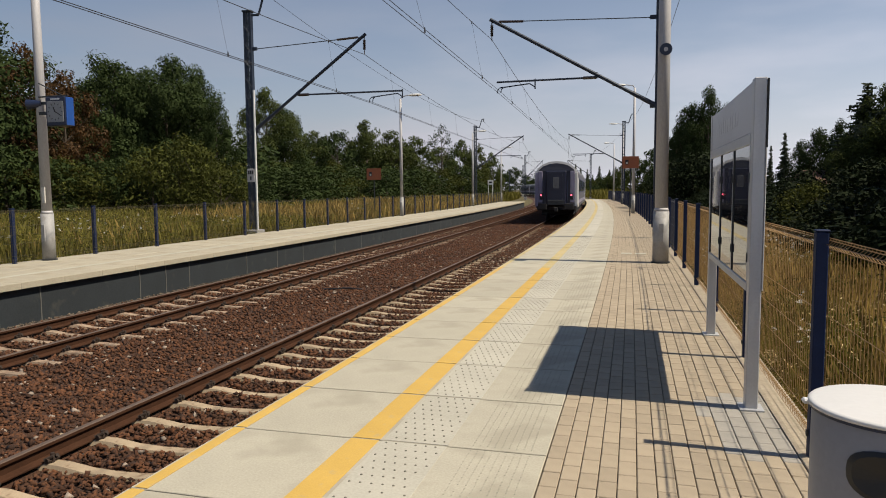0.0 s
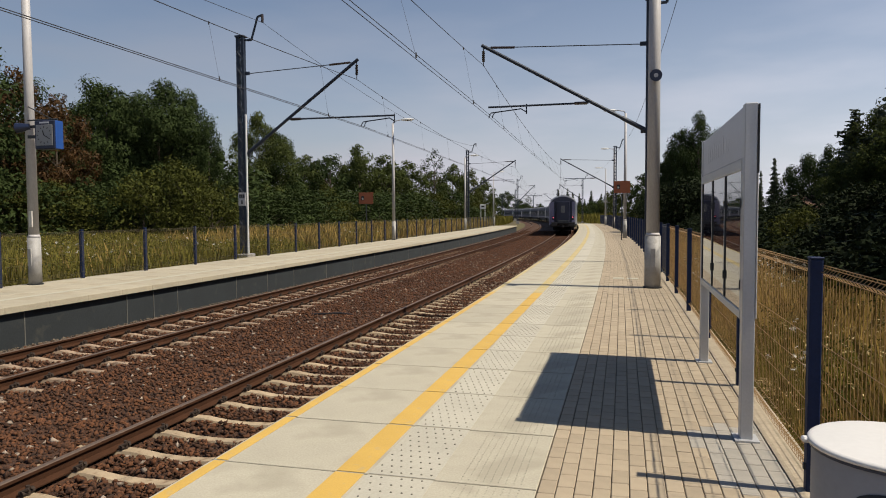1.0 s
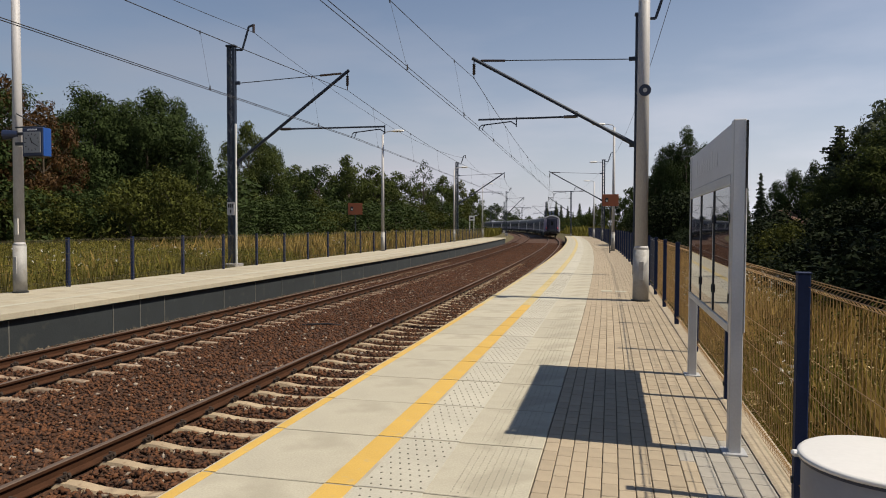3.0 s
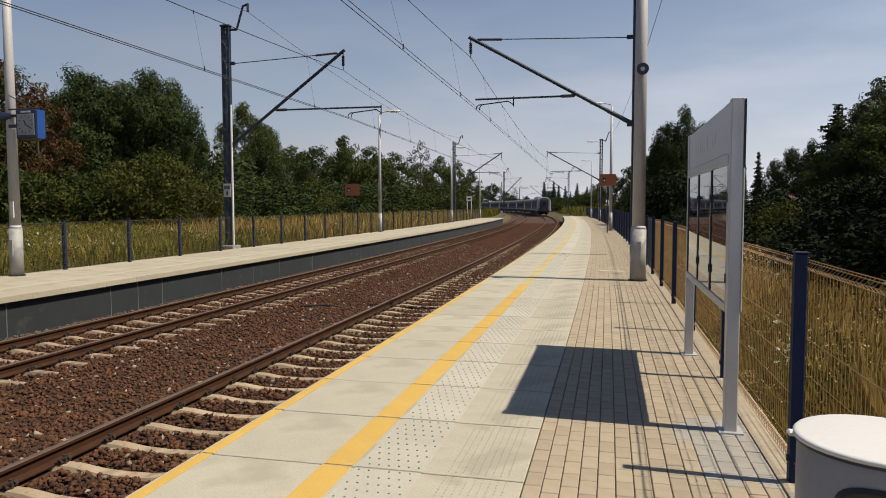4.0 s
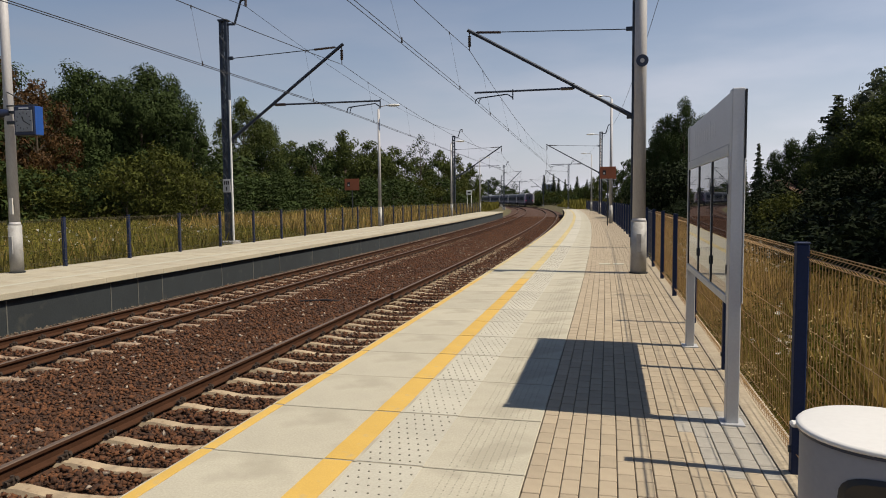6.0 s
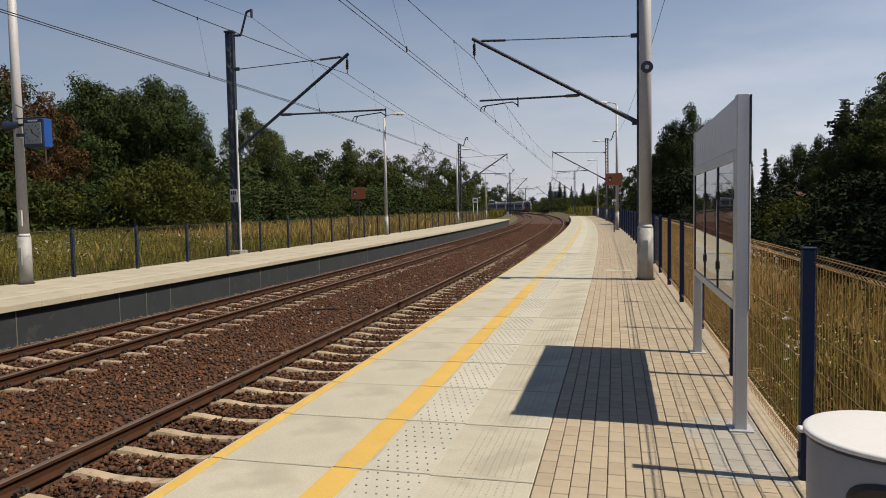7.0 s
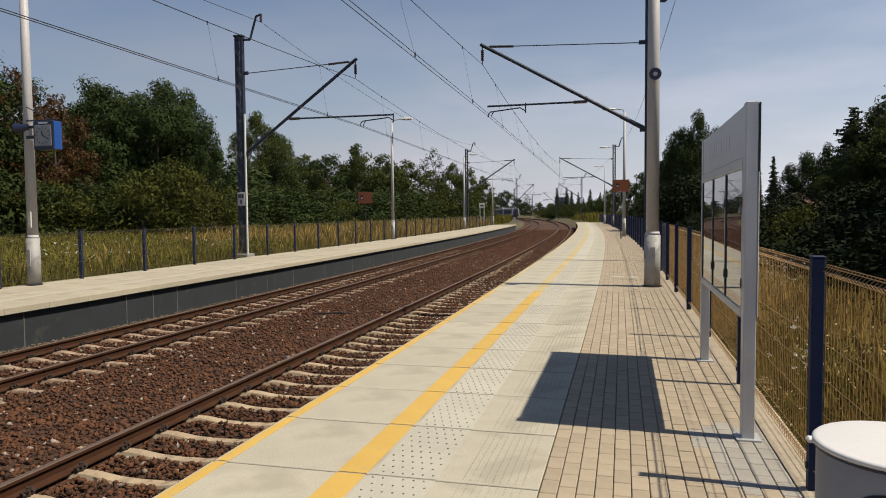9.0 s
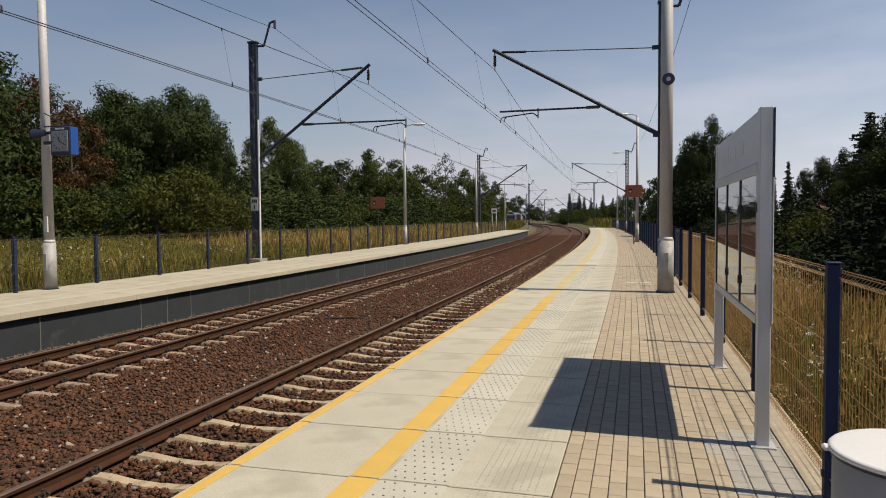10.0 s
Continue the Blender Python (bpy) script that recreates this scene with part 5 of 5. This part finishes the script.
# ---- buildings in the distance ----
def make_house(x, y, w, dpt, h, roof_h, turn, label, wall, roof):
    ho = thing("house", Matrix.Translation((x, y, -0.3)) @ Matrix.Rotation(radians(turn), 4, "Z"), label, "building")
    part("wall", boxed(-w / 2, w / 2, -dpt / 2, dpt / 2, 0, h), wall, ho)
    bm = bmesh.new()
    e = 0.4
    v = [bm.verts.new(c) for c in ((-w / 2 - e, -dpt / 2 - e, h), (w / 2 + e, -dpt / 2 - e, h), (w / 2 + e, dpt / 2 + e, h), (-w / 2 - e, dpt / 2 + e, h), (-w / 2 - e, 0, h + roof_h), (w / 2 + e, 0, h + roof_h))]
    for f in ((0, 1, 5, 4), (2, 3, 4, 5), (0, 4, 3), (1, 2, 5), (3, 2, 1, 0)):
        bm.faces.new([v[i] for i in f])
    part("roof", bm, roof, ho)
    return ho


make_house(13.5, 47.5, 7, 5, 2.0, 0.9, 15, "low shed with a brown roof behind the shrubs", M_HOUSE, M_TILE)
bl = thing("office_building", Matrix.Translation((-37, 423, -0.3)), "distant blue and pale flat-roofed building", "building")
part("wall", boxed(-4, 4, -5, 5, 0, 10.2), M_FARBLUE, bl)
part("roof", boxed(-4.2, 4.2, -5.2, 5.2, 10.2, 10.8), M_PALEBUILD, bl)


# ---- train ----
COACH = 26.4


def make_coach():
    co = thing("railway_coach", Matrix.Identity(4), "grey-lilac passenger coach with a dark end door, seen from behind", "train coach", "coaches of the train")
    L, hw = 13.0, 1.42
    z0 = 0.95
    sec = []
    for y, z in ((-hw + 0.05, z0), (-hw, z0 + 0.25), (-hw, 2.95), (-hw + 0.05, 3.25), (-hw + 0.22, 3.58), (-hw + 0.55, 3.84), (-0.45, 3.99), (0, 4.03)):
        sec.append((y, z))
    sec += [(-a, b) for a, b in reversed(sec[:-1])]

    def hull(x_pairs, lo, hi, scale=1.0):
        bm = bmesh.new()
        rows = []
        for yv, sc in x_pairs:
            rows.append([bm.verts.new((a * sc, yv, 0.95 + (b - 0.95) * (1 - (1 - sc) * 0.5))) for a, b in sec[lo:hi]])
        for r0, r1 in zip(rows, rows[1:]):
            for i in range(len(r0) - 1):
                bm.faces.new((r0[i], r0[i + 1], r1[i + 1], r1[i]))
        return bm, rows

    bm, rows = hull(((-L, 0.985), (-L + 0.12, 1.0), (L - 0.12, 1.0), (L, 0.985)), 0, len(sec))
    for r, rev in ((rows[0], False), (rows[-1], True)):
        bm.faces.new(list(reversed(r)) if rev else r)
    bm.faces.new([rows[0][0], rows[-1][0], rows[-1][-1], rows[0][-1]])
    bmesh.ops.recalc_face_normals(bm, faces=bm.faces)
    body = part("body", bm, M_COACH, co, "grey-lilac body shell")
    bm, rows = hull(((-L + 0.1, 1.006), (L - 0.1, 1.006)), 3, len(sec) - 3)
    part("roof", bm, M_ROOF, co, "grey roof")
    for sgn in (-1, 1):
        part("window_band", boxed(sgn * (hw + 0.006) - 0.006, sgn * (hw + 0.006) + 0.006, -L + 1.8, L - 1.8, 1.98, 2.92), M_COACH_BLUE, body, "blue window band")
        for i in range(10):
            y = -L + 2.9 + i * 2.25
            w = part("window", boxed(sgn * (hw + 0.014) - 0.006, sgn * (hw + 0.014) + 0.006, y - 0.6, y + 0.6, 2.05, 2.86, bevel=0.004), M_WINDOW, body)
        for y in (-L + 0.9, L - 0.9):
            part("door", boxed(sgn * (hw + 0.012) - 0.008, sgn * (hw + 0.012) + 0.008, y - 0.45, y + 0.45, 1.0, 2.95, bevel=0.004), M_COACH_WHITE, body, "pale entrance door")
        part("sill_stripe", boxed(sgn * (hw + 0.004) - 0.006, sgn * (hw + 0.004) + 0.006, -L + 0.2, L - 0.2, 1.22, 1.45), M_COACH_END, body, "pale lilac stripe")
    for e in (-1, 1):
        y = e * L
        for sgn in (-1, 1):
            # pale corner pillar wrapped round the body's end; sunlight painted white on one side
            part("corner_post", boxed(sgn * 1.31 - 0.095, sgn * 1.31 + 0.095, min(y, y + e * 0.05), max(y, y + e * 0.05), 1.05, 3.3, bevel=0.02), M_COACH_WHITE if sgn * e < 0 else M_COACH_END, body)
            part("end_panel", boxed(sgn * 1.06 - 0.15, sgn * 1.06 + 0.15, min(y, y + e * 0.06), max(y, y + e * 0.06), 1.30, 3.40, bevel=0.03), M_COACH_END, body, "lilac end panel")
            part("end_recess", boxed(sgn * 0.79 - 0.115, sgn * 0.79 + 0.115, min(y, y + e * 0.02), max(y, y + e * 0.02), 1.12, 3.45, bevel=0.01), M_DOOR, body, "dark recess beside the gangway")
            part("handrail", rodded((sgn * 0.74, y + e * 0.10, 1.5), (sgn * 0.74, y + e * 0.10, 2.8), 0.018, seg=6), M_COACH_BLUE, body)
            part("buffer", rodded((sgn * 0.88, y, 1.06), (sgn * 0.88, y + e * 0.55, 1.06), 0.10, seg=12), M_UNDER, co)
            part("buffer_plate", boxed(sgn * 0.88 - 0.28, sgn * 0.88 + 0.28, min(y + e * 0.55, y + e * 0.60), max(y + e * 0.55, y + e * 0.60), 0.88, 1.24, bevel=0.02), M_UNDER, co)
        bm = bmesh.new()
        rim = [[bm.verts.new((a * k1, y - e * off, 0.95 + (b - 0.95) * k1)) for a, b in sec[1:-1]] for k1, off in ((1.012, 0.16), (1.012, 0.0), (0.965, -0.015))]
        for r0, r1 in zip(rim, rim[1:]):
            for i in range(len(r0) - 1):
                bm.faces.new((r0[i], r0[i + 1], r1[i + 1], r1[i]))
        # white of the rim stands in for the sun's highlight on the body edge
        part("end_highlight_rim", bm, M_COACH_WHITE, body, "pale rim painting the sunlit edge round the end of the body")
        dr = part("gangway", boxed(-0.66, 0.66, min(y, y + e * 0.28), max(y, y + e * 0.28), 1.15, 3.42, bevel=0.05), M_DOOR, body, "dark navy gangway surround")
        part("end_door", boxed(-0.42, 0.42, min(y + e * 0.285, y + e * 0.30), max(y + e * 0.285, y + e * 0.30), 1.35, 3.30, bevel=0.004), M_DOOR, dr, "dark navy end door")
        part("door_window", boxed(-0.2, 0.2, min(y + e * 0.301, y + e * 0.31), max(y + e * 0.301, y + e * 0.31), 2.25, 3.0), M_WINDOW, dr)
        part("bridge_plate", boxed(-0.55, 0.55, min(y + e * 0.29, y + e * 0.40), max(y + e * 0.29, y + e * 0.40), 1.15, 1.48, bevel=0.02), M_STEEL_DARK, dr, "raised dark bridge plate")
        part("headstock", boxed(-1.3, 1.3, min(y - e * 0.3, y + e * 0.06), max(y - e * 0.3, y + e * 0.06), 0.80, 1.08, bevel=0.02), M_UNDER, co)
        part("coupling", boxed(-0.12, 0.12, min(y, y + e * 0.42), max(y, y + e * 0.42), 0.72, 1.0, bevel=0.02), M_UNDER, co)
        bg = part("bogie", boxed(-1.1, 1.1, e * 9.5 - 1.6, e * 9.5 + 1.6, 0.42, 0.75, bevel=0.04), M_UNDER, co)
        for yy in (-1.25, 1.25):
            part("wheelset", rod(rod(rodded((-0.70, e * 9.5 + yy, 0.46), (-0.82, e * 9.5 + yy, 0.46), 0.46, seg=20), (0.70, e * 9.5 + yy, 0.46), (0.82, e * 9.5 + yy, 0.46), 0.46, seg=20), (-0.8, e * 9.5 + yy, 0.46), (0.8, e * 9.5 + yy, 0.46), 0.08), M_UNDER, bg)
    part("underframe", boxed(-1.15, 1.15, -7.0, 7.0, 0.40, 0.96, bevel=0.05), M_UNDER, co)
    return co


first = make_coach()
coaches = [first] + [copy_thing(first, Matrix.Identity(4)) for _ in range(8)]
for c in coaches[1:]:
    c["label"] = "grey-lilac passenger coach in the middle of the train"
for sgn in (-1, 1):
    ln = part("tail_lamp", rodded((sgn * 1.0, -13.13, 1.80), (sgn * 1.0, -13.07, 1.80), 0.055, seg=14), M_TAIL, first, "glowing red tail lamp")
    part("lamp_housing", boxed(sgn * 1.0 - 0.11, sgn * 1.0 + 0.11, -13.09, -13.0, 1.50, 1.92, bevel=0.02), M_BLACK, first)


def train_rear(t):
    return 47.0 + 26.3 * t


def motions():
    for i, c in enumerate(coaches):
        rows = []
        for k in range(0, 21):
            t = 0.5 * k
            s = train_rear(t) + COACH / 2 + COACH * i
            rows.append((t, at(AXIS_1, s, RAIL)))
        walk(c, rows)


# ---- block paving ----
def paver_mesh(name, w, ln, material):
    me = bpy.data.meshes.new(name)
    bm = boxed(-w / 2, w / 2, -ln / 2, ln / 2, -0.05, 0.0, bevel=0.004)
    bm.to_mesh(me)
    bm.free()
    me.materials.append(material)
    return me


def make_paving():
    rows, pitch, first = 14, 0.1027, BOUND + 0.006
    me, grey = paver_mesh("paver", pitch - 0.005, 0.1925, M_PAVER), paver_mesh("paver_grey", pitch - 0.005, 0.1925, M_PAVER_GREY)
    bv = [v.co.copy() for v in me.vertices]
    bf = [list(f.vertices) for f in me.polygons]
    bm = boxed(-(pitch - 0.005) / 2, (pitch - 0.005) / 2, -0.09625, 0.09625, -0.012, 0.0)
    plain = bpy.data.meshes.new("paver_plain")
    bm.to_mesh(plain)
    bm.free()
    pv, pf = [v.co.copy() for v in plain.vertices], [list(f.vertices) for f in plain.polygons if f.normal.z > -0.5]
    verts, faces = [], []
    for r in range(rows):
        d = first + pitch * (r + 0.5)
        s = -7.0 + (0.1 if r % 2 else 0.0) + 0.013 * r
        while s < PLAT_END - 0.3:
            dz = 0.0022 * noise.noise((d * 9, s * 5, 0))
            if 2.9 < s < 6.7:
                g = (r >= 10 and 4.2 < s < 5.5) or (r == 9 and 4.9 < s < 5.3)
                ob = new("paver", grey if g else me)
                ob.parent = near_platform
                ob.matrix_basis = at(d, s, dz, random.uniform(-0.4, 0.4))
            else:
                c = on(d, s, dz)
                k = len(verts)
                a = heading(s)
                ca, sa = math.cos(a), math.sin(a)
                near = 0 < s < 14
                verts += [(c.x + v.x * ca - v.y * sa, c.y + v.x * sa + v.y * ca, c.z + v.z) for v in (bv if near else pv)]
                faces += [[k + q for q in f] for f in (bf if near else pf)]
            s += 0.2
    tagged(soup("paving_blocks", verts, faces, M_PAVER_JOIN, near_platform, "beige concrete paving blocks in straight rows"), kind="stuff")


make_paving()
motions()
